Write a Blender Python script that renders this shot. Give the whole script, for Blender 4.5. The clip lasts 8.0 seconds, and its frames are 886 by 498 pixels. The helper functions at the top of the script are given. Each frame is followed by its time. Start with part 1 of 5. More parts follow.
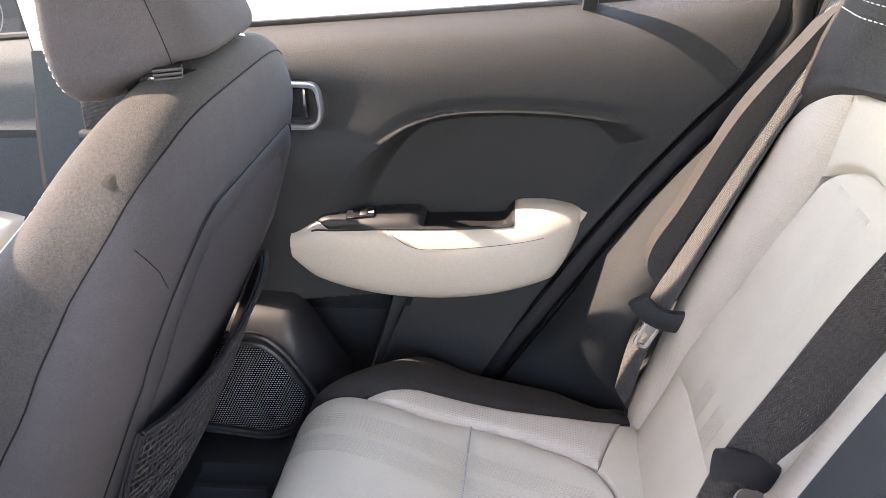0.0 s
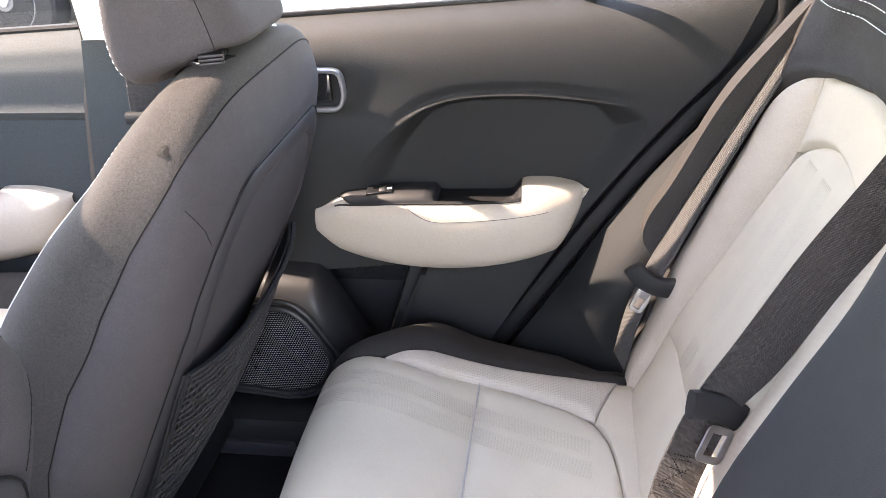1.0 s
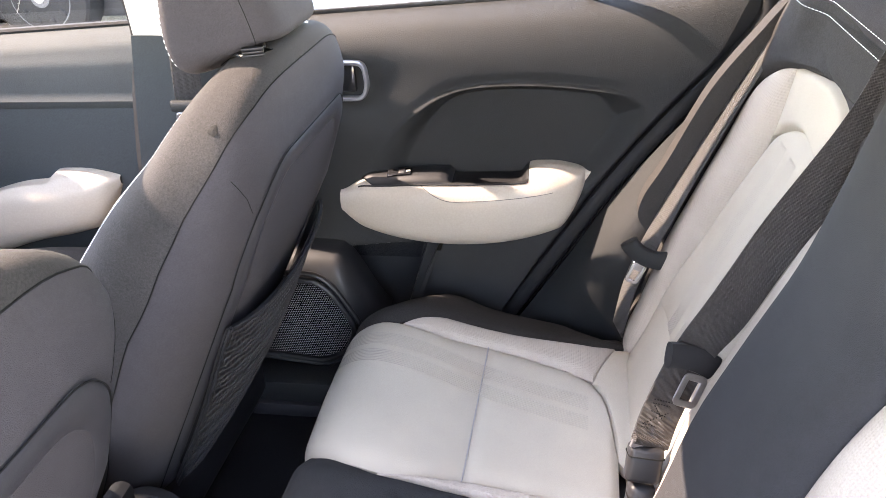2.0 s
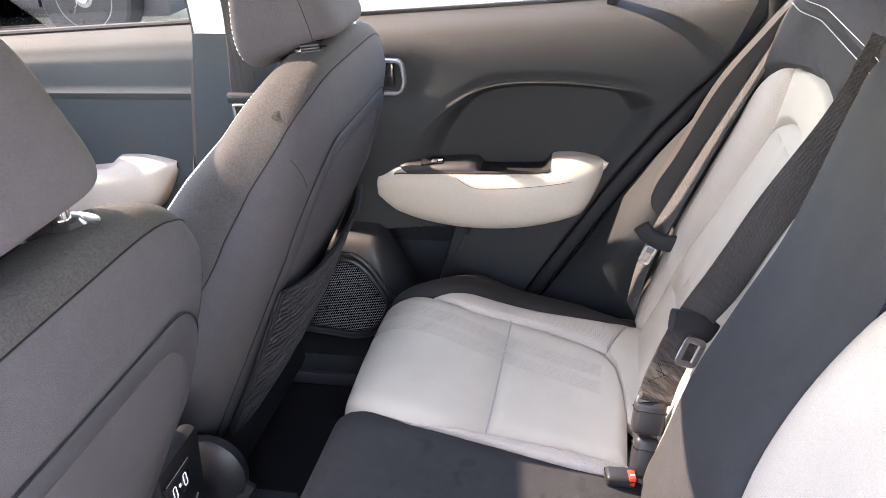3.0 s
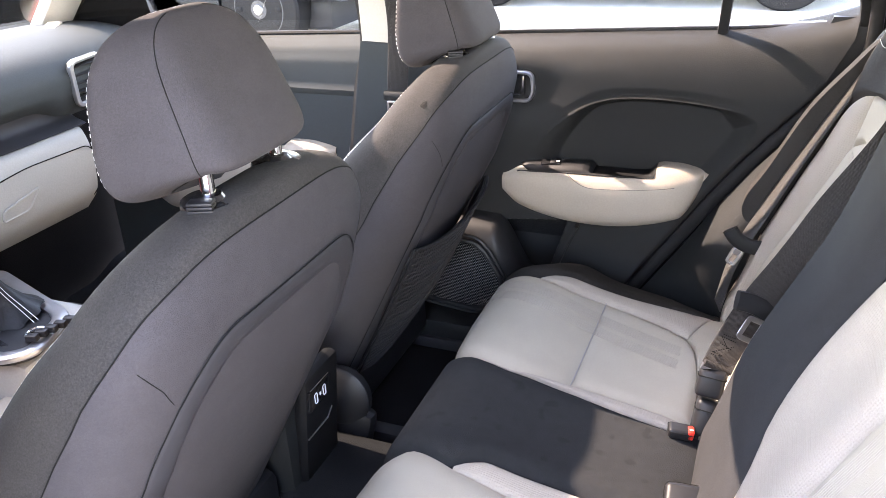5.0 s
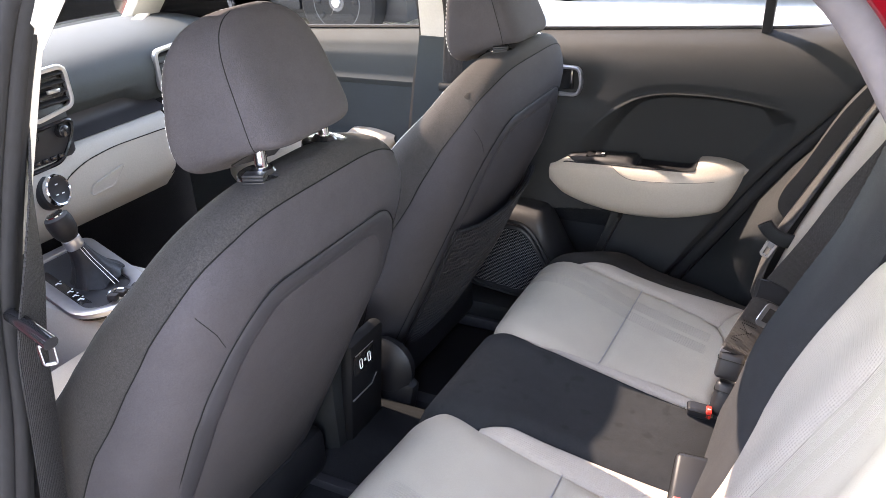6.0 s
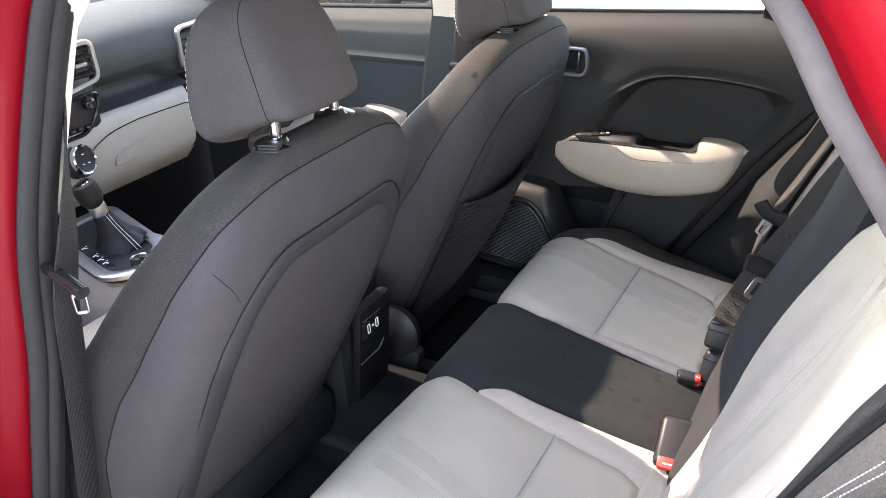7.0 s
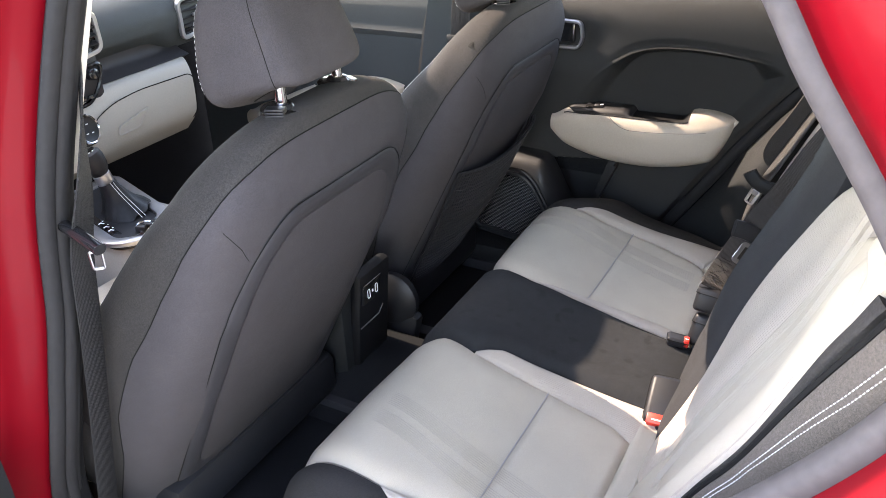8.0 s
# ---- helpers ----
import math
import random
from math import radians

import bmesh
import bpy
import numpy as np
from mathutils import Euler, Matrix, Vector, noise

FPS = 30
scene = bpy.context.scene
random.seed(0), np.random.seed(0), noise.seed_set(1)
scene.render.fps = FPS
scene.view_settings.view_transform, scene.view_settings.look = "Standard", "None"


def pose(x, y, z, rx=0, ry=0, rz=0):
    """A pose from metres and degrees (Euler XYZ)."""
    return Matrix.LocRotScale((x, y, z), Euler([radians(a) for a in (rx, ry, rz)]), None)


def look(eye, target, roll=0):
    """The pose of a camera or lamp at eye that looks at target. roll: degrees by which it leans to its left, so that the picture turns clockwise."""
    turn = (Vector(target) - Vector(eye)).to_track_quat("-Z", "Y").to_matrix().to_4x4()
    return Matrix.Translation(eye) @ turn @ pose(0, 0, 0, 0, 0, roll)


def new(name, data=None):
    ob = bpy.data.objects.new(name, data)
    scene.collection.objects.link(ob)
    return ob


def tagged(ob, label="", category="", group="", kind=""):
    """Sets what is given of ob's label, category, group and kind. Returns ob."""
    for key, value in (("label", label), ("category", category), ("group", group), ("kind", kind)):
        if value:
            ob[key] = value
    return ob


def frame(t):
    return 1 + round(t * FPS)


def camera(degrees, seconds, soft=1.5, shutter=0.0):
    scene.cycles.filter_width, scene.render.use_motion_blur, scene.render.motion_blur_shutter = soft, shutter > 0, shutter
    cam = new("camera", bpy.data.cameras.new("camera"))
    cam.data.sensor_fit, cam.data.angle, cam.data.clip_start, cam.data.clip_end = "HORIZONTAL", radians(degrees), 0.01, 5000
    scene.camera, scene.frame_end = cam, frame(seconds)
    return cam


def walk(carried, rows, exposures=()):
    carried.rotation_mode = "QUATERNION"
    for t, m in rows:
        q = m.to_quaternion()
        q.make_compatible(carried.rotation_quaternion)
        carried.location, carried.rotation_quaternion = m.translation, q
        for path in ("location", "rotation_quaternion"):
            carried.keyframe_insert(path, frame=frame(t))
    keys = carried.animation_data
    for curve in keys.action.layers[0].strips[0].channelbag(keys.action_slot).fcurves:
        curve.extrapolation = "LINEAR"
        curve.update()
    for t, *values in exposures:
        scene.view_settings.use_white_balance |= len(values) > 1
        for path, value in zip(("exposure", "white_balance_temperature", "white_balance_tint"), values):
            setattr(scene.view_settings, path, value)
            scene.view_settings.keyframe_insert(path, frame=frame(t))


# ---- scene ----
cam = camera(57.7, 8.0, soft=0.8)
PATH = [
    (0, (0.33, -0.397, 1.25), (0.086, 1.363, 0.33), -2.9),
    (0.5, (0.341, -0.443, 1.257), (0.074, 1.308, 0.328), -3.2),
    (1, (0.357, -0.499, 1.273), (0.062, 1.242, 0.334), -3.5),
    (1.5, (0.378, -0.559, 1.287), (0.056, 1.172, 0.339), -3.8),
    (3, (0.406, -0.753, 1.33), (0.0, 0.967, 0.393), -3.9),
    (3.5, (0.419, -0.828, 1.34), (-0.022, 0.892, 0.42), -3.4),
    (4, (0.435, -0.895, 1.351), (-0.071, 0.818, 0.451), -3.0),
    (4.5, (0.462, -0.948, 1.356), (-0.143, 0.743, 0.476), -2.9),
    (5.8, (0.581, -1.059, 1.383), (-0.268, 0.531, 0.517), -3.2),
    (6, (0.599, -1.07, 1.387), (-0.271, 0.505, 0.515), -3.3),
    (6.5, (0.634, -1.098, 1.398), (-0.263, 0.453, 0.511), -3.1),
    (7, (0.653, -1.125, 1.402), (-0.245, 0.412, 0.49), -2.9),
    (7.5, (0.664, -1.152, 1.404), (-0.224, 0.375, 0.467), -2.8),
    (8, (0.672, -1.172, 1.403), (-0.204, 0.348, 0.443), -2.7),
]
walk(cam, [(t, look(eye, target, roll)) for t, eye, target, roll in PATH], [(0.0, 5.17, 8900, 25.0), (4.0, 5.04, 8700, 26.0), (6.0, 4.53, 8700, 24.0), (8.0, 4.40, 8800, 21.0)])

# ---------------------------------------------------------------- light
SUN = Vector((0.95, -0.07, -1.0)).normalized()
world = bpy.data.worlds.new("sky")
scene.world = world
world.use_nodes = True
wn = world.node_tree
sky = wn.nodes.new("ShaderNodeTexSky")
sky.sky_type, sky.sun_disc = "NISHITA", False
sky.sun_elevation = math.asin(-SUN.z)
sky.sun_rotation = math.atan2(-SUN.x, -SUN.y)
sky.air_density, sky.dust_density = 1.0, 0.4
wn.nodes["Background"].inputs["Strength"].default_value = 0.15
wn.links.new(sky.outputs[0], wn.nodes["Background"].inputs[0])
lamp = bpy.data.lights.new("sun", "SUN")
lamp.energy, lamp.angle, lamp.color = 0.78, radians(0.5), (1.0, 0.992, 0.972)
sun = new("sun", lamp)
sun.matrix_world = look((-4, 1, 5), Vector((-4, 1, 5)) + SUN)

# ---------------------------------------------------------------- mesh helpers
A = np.array


def curve(ctrl, n):
    """n points of a smooth curve through a few control points."""
    c = np.asarray(ctrl, float)
    p = np.vstack([2 * c[0] - c[1], c, 2 * c[-1] - c[-2]])
    t = np.linspace(0, len(c) - 1 - 1e-9, n)
    i = t.astype(int)
    f = (t - i)[:, None]
    a, b, d, e = p[i], p[i + 1], p[i + 2], p[i + 3]
    return 0.5 * (2 * b + (d - a) * f + (2 * a - 5 * b + 4 * d - e) * f**2 + (3 * b - a - 3 * d + e) * f**3)


def ramp(x, pairs):
    xs, ys = zip(*pairs)
    return np.interp(x, xs, ys)


def sstep(a, b, x):
    t = np.clip((x - a) / (b - a), 0, 1)
    return t * t * (3 - 2 * t)


def resample(path, step):
    path = np.asarray(path, float)
    d = np.r_[0, np.cumsum(np.linalg.norm(np.diff(path, axis=0), axis=1))]
    n = max(2, int(d[-1] / step) + 1)
    s = np.linspace(0, d[-1], n)
    return np.stack([np.interp(s, d, path[:, k]) for k in range(3)], 1)


def grid(p):
    nu, nv = p.shape[:2]
    f = [(i * nv + j, (i + 1) * nv + j, (i + 1) * nv + j + 1, i * nv + j + 1) for i in range(nu - 1) for j in range(nv - 1)]
    return p.reshape(-1, 3).tolist(), f


def slab(front, back):
    """A closed solid between two sheets of the same grid."""
    nu, nv = front.shape[:2]
    v, f = grid(front)
    v2, f2 = grid(back)
    n = nu * nv
    rim = [(i, 0) for i in range(nu)] + [(nu - 1, j) for j in range(1, nv)] + [(i, nv - 1) for i in range(nu - 2, -1, -1)] + [(0, j) for j in range(nv - 2, 0, -1)]
    rim = [i * nv + j for i, j in rim]
    f = f + [tuple(k + n for k in q[::-1]) for q in f2]
    f += [(rim[k], rim[(k + 1) % len(rim)], rim[(k + 1) % len(rim)] + n, rim[k] + n)[::-1] for k in range(len(rim))]
    return v + v2, f


def normals(fn, u, v, e=1e-3):
    du = fn(u + e, v) - fn(u - e, v)
    dv = fn(u, v + e) - fn(u, v - e)
    n = np.cross(du, dv)
    return n / np.maximum(np.linalg.norm(n, axis=-1, keepdims=True), 1e-9)


def patch(fn, dom, nu, nv, puff=0.006, groove=0.003, depth=0.02, side=1, soft=0.12):
    """A padded panel on the surface fn(u, v); dom(a, b) maps the unit square to (u, v)."""
    a, b = np.meshgrid(1 - np.cos(np.linspace(0, np.pi, nu)), 1 - np.cos(np.linspace(0, np.pi, nv)), indexing="ij")
    a, b = a / 2, b / 2
    u, v = dom(a, b)
    n = side * normals(fn, u, v)
    p = fn(u, v)
    e = np.minimum(np.minimum(a, 1 - a), np.minimum(b, 1 - b))
    ea, eb = sstep(0, soft, np.minimum(a, 1 - a)), sstep(0, soft, np.minimum(b, 1 - b))
    h = -groove + (groove + puff) * np.sqrt(ea * eb) + 0 * e
    front, back = p + n * h[..., None], p - n * depth
    return slab(front, back) if side > 0 else slab(back, front)


def frames_along(path, up, closed=False):
    t = np.gradient(path, axis=0)
    if closed:
        t = np.roll(path, -1, 0) - np.roll(path, 1, 0)
    t /= np.maximum(np.linalg.norm(t, axis=1, keepdims=True), 1e-9)
    up = np.broadcast_to(np.asarray(up, float), path.shape)
    b = np.cross(t, up)
    b /= np.maximum(np.linalg.norm(b, axis=1, keepdims=True), 1e-9)
    return t, b, np.cross(b, t)


def sweep(path, profile, up=(0, 0, 1), closed=False):
    """A closed 2D profile (across, along up) swept along a path."""
    path = np.asarray(path, float)
    profile = np.asarray(profile, float)
    _, b, n = frames_along(path, up, closed)
    p = path[:, None] + b[:, None] * profile[None, :, :1] + n[:, None] * profile[None, :, 1:]
    m, k = p.shape[:2]
    f = []
    for i in range(m if closed else m - 1):
        j = (i + 1) % m
        f += [(i * k + q, i * k + (q + 1) % k, j * k + (q + 1) % k, j * k + q) for q in range(k)]
    if not closed:
        f += [tuple(range(k))[::-1], tuple((m - 1) * k + q for q in range(k))]
    return p.reshape(-1, 3).tolist(), f


def oval(rx, ry, n=10, power=2.0):
    a = np.linspace(0, 2 * np.pi, n, endpoint=False)
    c, s = np.cos(a), np.sin(a)
    return np.stack([rx * np.sign(c) * abs(c) ** (2 / power), ry * np.sign(s) * abs(s) ** (2 / power)], 1)


def tube(path, r, n=8, up=(0.13, 0.21, 0.97), closed=False):
    return sweep(path, oval(r, r, n), up, closed)


def strap(path, width, thick, up):
    w, t = width / 2, thick / 2
    return sweep(path, [(-w, -t * 0.6), (-w * 0.97, -t), (w * 0.97, -t), (w, -t * 0.6), (w, t * 0.6), (w * 0.97, t), (-w * 0.97, t), (-w, t * 0.6)], up)


def stitches(path, long=0.006, gap=0.004, r=0.0008):
    out = []
    path = resample(path, (long + gap) / 4)
    for i in range(0, len(path) - 3, 4):
        out.append(tube(path[i : i + 3], r, 5))
    return cat(out)


def cat(parts):
    v, f = [], []
    for pv, pf in parts:
        o = len(v)
        v.extend(pv)
        f.extend(tuple(k + o for k in q) for q in pf)
    return v, f


def box(centre, size, bevel=0.004, turn=(0, 0, 0), seg=2):
    """A box with rounded edges, as (verts, faces)."""
    bm = bmesh.new()
    bmesh.ops.create_cube(bm, size=1)
    for v in bm.verts:
        v.co = Vector((v.co.x * size[0], v.co.y * size[1], v.co.z * size[2]))
    if bevel:
        bmesh.ops.bevel(bm, geom=bm.edges[:], offset=bevel, segments=seg, affect="EDGES", profile=0.5)
    bmesh.ops.transform(bm, matrix=pose(*centre, *turn), verts=bm.verts)
    bm.verts.index_update()
    out = [tuple(v.co) for v in bm.verts], [tuple(v.index for v in f.verts) for f in bm.faces]
    bm.free()
    return out


def lathe(profile, centre, axis, n=24):
    """A turned solid: profile of (radius, along the axis)."""
    q = Vector(axis).to_track_quat("Z", "Y")
    v, f = [], []
    for r, h in profile:
        for k in range(n):
            a = 2 * math.pi * k / n
            v.append(tuple(Vector(centre) + q @ Vector((r * math.cos(a), r * math.sin(a), h))))
    for i in range(len(profile) - 1):
        f += [(i * n + k, i * n + (k + 1) % n, (i + 1) * n + (k + 1) % n, (i + 1) * n + k) for k in range(n)]
    f += [tuple(range(n))[::-1], tuple((len(profile) - 1) * n + k for k in range(n))]
    return v, f


def prism(outline, fn, depth):
    """A plate with the given 2D outline; fn maps (a, b, height) to a place."""
    n = len(outline)
    v = [tuple(fn(a, b, 0.0)) for a, b in outline] + [tuple(fn(a, b, depth)) for a, b in outline]
    f = [tuple(range(n))[::-1], tuple(range(n, 2 * n))] + [(k, (k + 1) % n, n + (k + 1) % n, n + k) for k in range(n)]
    return v, f


def rounded(outline, r, n=5):
    """A polygon with its corners rounded."""
    out, c = [], [Vector(p) for p in outline]
    for i, p in enumerate(c):
        a, b = c[i - 1] - p, c[(i + 1) % len(c)] - p
        k = min(r, a.length * 0.45, b.length * 0.45)
        a, b = p + a.normalized() * k, p + b.normalized() * k
        for t in np.linspace(0, 1, n):
            out.append(tuple((1 - t) ** 2 * a + 2 * t * (1 - t) * p + t * t * b))
    return out


def make(name, vf, material, sharp=38):
    me = bpy.data.meshes.new(name)
    me.from_pydata([tuple(map(float, v)) for v in vf[0]], [], vf[1])
    bm = bmesh.new()
    bm.from_mesh(me)
    bmesh.ops.recalc_face_normals(bm, faces=bm.faces)
    bm.to_mesh(me)
    bm.free()
    me.polygons.foreach_set("use_smooth", [True] * len(me.polygons))
    me.set_sharp_from_angle(angle=radians(sharp))
    me.materials.append(material)
    return new(name, me)


def thing(name, at, label, category, group="", kind=""):
    ob = new(name)
    ob.location = at
    ob.empty_display_size = 0.05
    return tagged(ob, label, category, group, kind)


def part(name, vf, material, parent, label="", sharp=38):
    ob = make(name, vf, material, sharp)
    ob.parent = parent
    if parent.type == "EMPTY":
        ob.matrix_parent_inverse = Matrix.Translation(-Vector(parent.location))
    return tagged(ob, label)


def setting(name, vf, material, label, category, sharp=38):
    return tagged(make(name, vf, material, sharp), label, category, "", "structure")


# ---------------------------------------------------------------- materials
def material(name, colour, rough=0.6, metal=0.0, grain=(), bump=(), spots=(), coat=0.0, spec=0.5, weave=(), sheen=0.0):
    """colour; grain: (scale, amount) of light and dark; bump: (scale, strength); weave: (scale, strength, ratio)."""
    m = bpy.data.materials.new(name)
    m.use_nodes = True
    nt = m.node_tree
    p = nt.nodes["Principled BSDF"]
    p.inputs["Roughness"].default_value = rough
    p.inputs["Metallic"].default_value = metal
    p.inputs["Specular IOR Level"].default_value = spec
    p.inputs["Coat Weight"].default_value = coat
    p.inputs["Coat Roughness"].default_value = 0.04
    p.inputs["Sheen Weight"].default_value = sheen
    p.inputs["Base Color"].default_value = (*colour, 1)
    geo = nt.nodes.new("ShaderNodeTexCoord").outputs["Object"]

    def noise_at(scale, detail=3.0):
        n = nt.nodes.new("ShaderNodeTexNoise")
        n.inputs["Scale"].default_value, n.inputs["Detail"].default_value = scale, detail
        nt.links.new(geo, n.inputs["Vector"])
        return n.outputs["Fac"]

    last = None
    for scale, amount in grain:
        mr = nt.nodes.new("ShaderNodeMapRange")
        mr.inputs[1].default_value, mr.inputs[2].default_value = 0.3, 0.7
        mr.inputs[3].default_value, mr.inputs[4].default_value = 1 - amount, 1 + amount
        nt.links.new(noise_at(scale), mr.inputs[0])
        mx = nt.nodes.new("ShaderNodeMix")
        mx.data_type, mx.blend_type = "RGBA", "MULTIPLY"
        mx.inputs[0].default_value = 1
        if last:
            nt.links.new(last, mx.inputs[6])
        else:
            mx.inputs[6].default_value = (*colour, 1)
        nt.links.new(mr.outputs[0], mx.inputs[7])
        last = mx.outputs[2]
    if spots:
        mr = nt.nodes.new("ShaderNodeMapRange")
        mr.inputs[1].default_value, mr.inputs[2].default_value = spots[1], spots[1] + 0.06
        mr.inputs[3].default_value, mr.inputs[4].default_value = 1, spots[2]
        nt.links.new(noise_at(spots[0], 0.5), mr.inputs[0])
        mx = nt.nodes.new("ShaderNodeMix")
        mx.data_type, mx.blend_type = "RGBA", "MULTIPLY"
        mx.inputs[0].default_value = 1
        nt.links.new(last, mx.inputs[6])
        nt.links.new(mr.outputs[0], mx.inputs[7])
        last = mx.outputs[2]
    if last:
        nt.links.new(last, p.inputs["Base Color"])
    heights = []
    for scale, strength in bump:
        heights.append((noise_at(scale, 2.0), strength))
    for scale, strength, ratio in weave:
        for axis, k in (("X", scale), ("Y", scale * ratio), ("Z", scale)):
            w = nt.nodes.new("ShaderNodeTexWave")
            w.bands_direction, w.inputs["Scale"].default_value = axis, k
            w.inputs["Distortion"].default_value = 0.6
            w.inputs["Detail Scale"].default_value = 2
            nt.links.new(geo, w.inputs["Vector"])
            heights.append((w.outputs["Fac"], strength))
    link = None
    for h, strength in heights:
        b = nt.nodes.new("ShaderNodeBump")
        b.inputs["Strength"].default_value, b.inputs["Distance"].default_value = strength, 0.001
        nt.links.new(h, b.inputs["Height"])
        if link:
            nt.links.new(link, b.inputs["Normal"])
        link = b.outputs[0]
    if link:
        nt.links.new(link, p.inputs["Normal"])
    return m


def glass(name, tint=(0.93, 0.96, 0.95)):
    """Thin car glass: it lets light straight through and mirrors a little."""
    m = bpy.data.materials.new(name)
    m.use_nodes = True
    nt = m.node_tree
    nt.nodes.remove(nt.nodes["Principled BSDF"])
    t, g, mix, fr = (nt.nodes.new("ShaderNode" + k) for k in ("BsdfTransparent", "BsdfGlossy", "MixShader", "Fresnel"))
    t.inputs[0].default_value = (*tint, 1)
    g.inputs["Roughness"].default_value = 0.01
    fr.inputs[0].default_value = 1.3
    nt.links.new(fr.outputs[0], mix.inputs[0])
    nt.links.new(t.outputs[0], mix.inputs[1])
    nt.links.new(g.outputs[0], mix.inputs[2])
    nt.links.new(mix.outputs[0], nt.nodes["Material Output"].inputs[0])
    return m


COAL = material("dark charcoal woven cloth", (0.0180, 0.0190, 0.0202), 0.92, grain=((1100, 0.35), (60, 0.10), (9, 0.06)), spots=(44, 0.675, 0.72), bump=((900, 0.8),), sheen=0.0, spec=0.2)
DARK = material("charcoal woven cloth", (0.0425, 0.0390, 0.0418), 0.9, grain=((1500, 0.25), (480, 0.11), (45, 0.05), (9, 0.06)), bump=((1300, 0.6), (450, 0.15)), sheen=0.0, spec=0.2)
DARK2 = material("charcoal knitted cloth", (0.0305, 0.0280, 0.0268), 0.92, grain=((1300, 0.30), (430, 0.24), (40, 0.05), (8, 0.06)), bump=((1100, 0.6), (420, 0.25)), sheen=0.0, spec=0.2)
LIGHT = material("pale grey seat cloth", (0.410, 0.356, 0.286), 0.85, grain=((1100, 0.10), (12, 0.04)), bump=((900, 0.35),), sheen=0.0, spec=0.25)
RIBBED = material("pale ribbed seat cloth", (0.394, 0.338, 0.284), 0.88, grain=((600, 0.08), (10, 0.04)), bump=((900, 0.3),), weave=((85, 0.22, 1.0),), spec=0.3)
LINE = material("grey woven stripe", (0.352, 0.310, 0.262), 0.9)
FAINT = material("faint woven stripe", (0.405, 0.358, 0.301), 0.9)
SEAM = material("pale seam thread", (0.30, 0.28, 0.27), 0.9)
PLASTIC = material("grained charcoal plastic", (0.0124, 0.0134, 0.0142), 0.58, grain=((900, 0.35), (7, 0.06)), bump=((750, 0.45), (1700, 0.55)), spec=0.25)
SOFT = material("smooth black plastic", (0.014, 0.014, 0.0155), 0.45, grain=((30, 0.1),), bump=((900, 0.1),), spec=0.3)
MOULD = material("smooth dark moulded panel", (0.026, 0.0250, 0.0280), 0.55, grain=((30, 0.08),), bump=((900, 0.15),), spec=0.35)
GLOSSY = material("glossy black plastic", (0.012, 0.012, 0.013), 0.15, grain=((40, 0.1),))
CREAM = material("pale beige soft plastic", (0.366, 0.316, 0.264), 0.55, grain=((300, 0.05), (6, 0.03)), bump=((900, 0.2),))
DASH_AND_LIT_TRIM = material("matt charcoal dashboard skin, also lit trim", (0.034, 0.040, 0.0425), 0.75, grain=((500, 0.2), (5, 0.06)), bump=((700, 0.35),), spec=0.25)
LOWER = material("pale grey beige plastic", (0.32, 0.305, 0.275), 0.6, grain=((300, 0.05), (6, 0.03)), bump=((900, 0.2),), spec=0.3)
PALE = material("pale ivory trim", (0.50, 0.465, 0.42), 0.7, grain=((200, 0.04),), bump=((700, 0.15),))
GREY = material("satin silver plastic", (0.38, 0.38, 0.39), 0.32, 0.85, grain=((60, 0.05),))
METAL = material("pressed steel", (0.34, 0.34, 0.35), 0.3, 1.0, grain=((80, 0.08),))
CHROME = material("chrome", (0.75, 0.75, 0.76), 0.12, 1.0, grain=((80, 0.04),))
RUBBER = material("black rubber seal", (0.013, 0.013, 0.014), 0.75, grain=((90, 0.15),), bump=((400, 0.1),), spec=0.3)
WORN_SHEEN = material("worn rubber, greyed for sheen", (0.062, 0.055, 0.056), 0.6, grain=((90, 0.12), (8, 0.1)), bump=((400, 0.1),), spec=0.3)
RED = material("red metallic paint", (0.140, 0.002, 0.006), 0.36, 0.1, grain=((2500, 0.12), (3, 0.05)), coat=0.10, spec=0.15)
CARPET = material("black carpet", (0.012, 0.012, 0.013), 1.0, grain=((500, 0.5), (8, 0.2)), bump=((600, 1.0),), spec=0.1)
SUNLIT_WEB = material("seat belt webbing, lightened for sun", (0.075, 0.073, 0.072), 0.5, grain=((400, 0.2),), weave=((230, 0.8, 0.5),), spec=0.4)
BUTTON = material("red buckle button", (0.75, 0.035, 0.02), 0.4, grain=((40, 0.06),))
WHITE = material("white thread", (0.72, 0.71, 0.69), 0.8)
THREAD = material("dark thread", (0.009, 0.009, 0.009), 0.95, spec=0.1)
PRINT = material("white print", (0.75, 0.75, 0.75), 0.6)
LEATHER = material("black leather", (0.010, 0.010, 0.011), 0.5, grain=((90, 0.2),), bump=((250, 0.4), (1200, 0.2)), spec=0.3)
DARKWEB = material("dark brown belt webbing", (0.042, 0.037, 0.035), 0.6, grain=((400, 0.2),), weave=((230, 0.8, 0.5),), spec=0.4)
DUSTY_SHADED = material("dusty belt webbing, darkened for shade", (0.019, 0.0185, 0.019), 0.65, grain=((400, 0.3), (150, 0.25)), weave=((230, 0.8, 0.5),), spec=0.4)
STAIN = material("dark stain", (0.015, 0.014, 0.013), 0.9, grain=((500, 0.3),), spec=0.15)
LIT_KNIT = material("charcoal knit coloured as sunlit brown", (0.078, 0.066, 0.057), 0.85, grain=((1600, 0.45), (500, 0.25), (10, 0.06)), bump=((1400, 0.7),), spec=0.35)
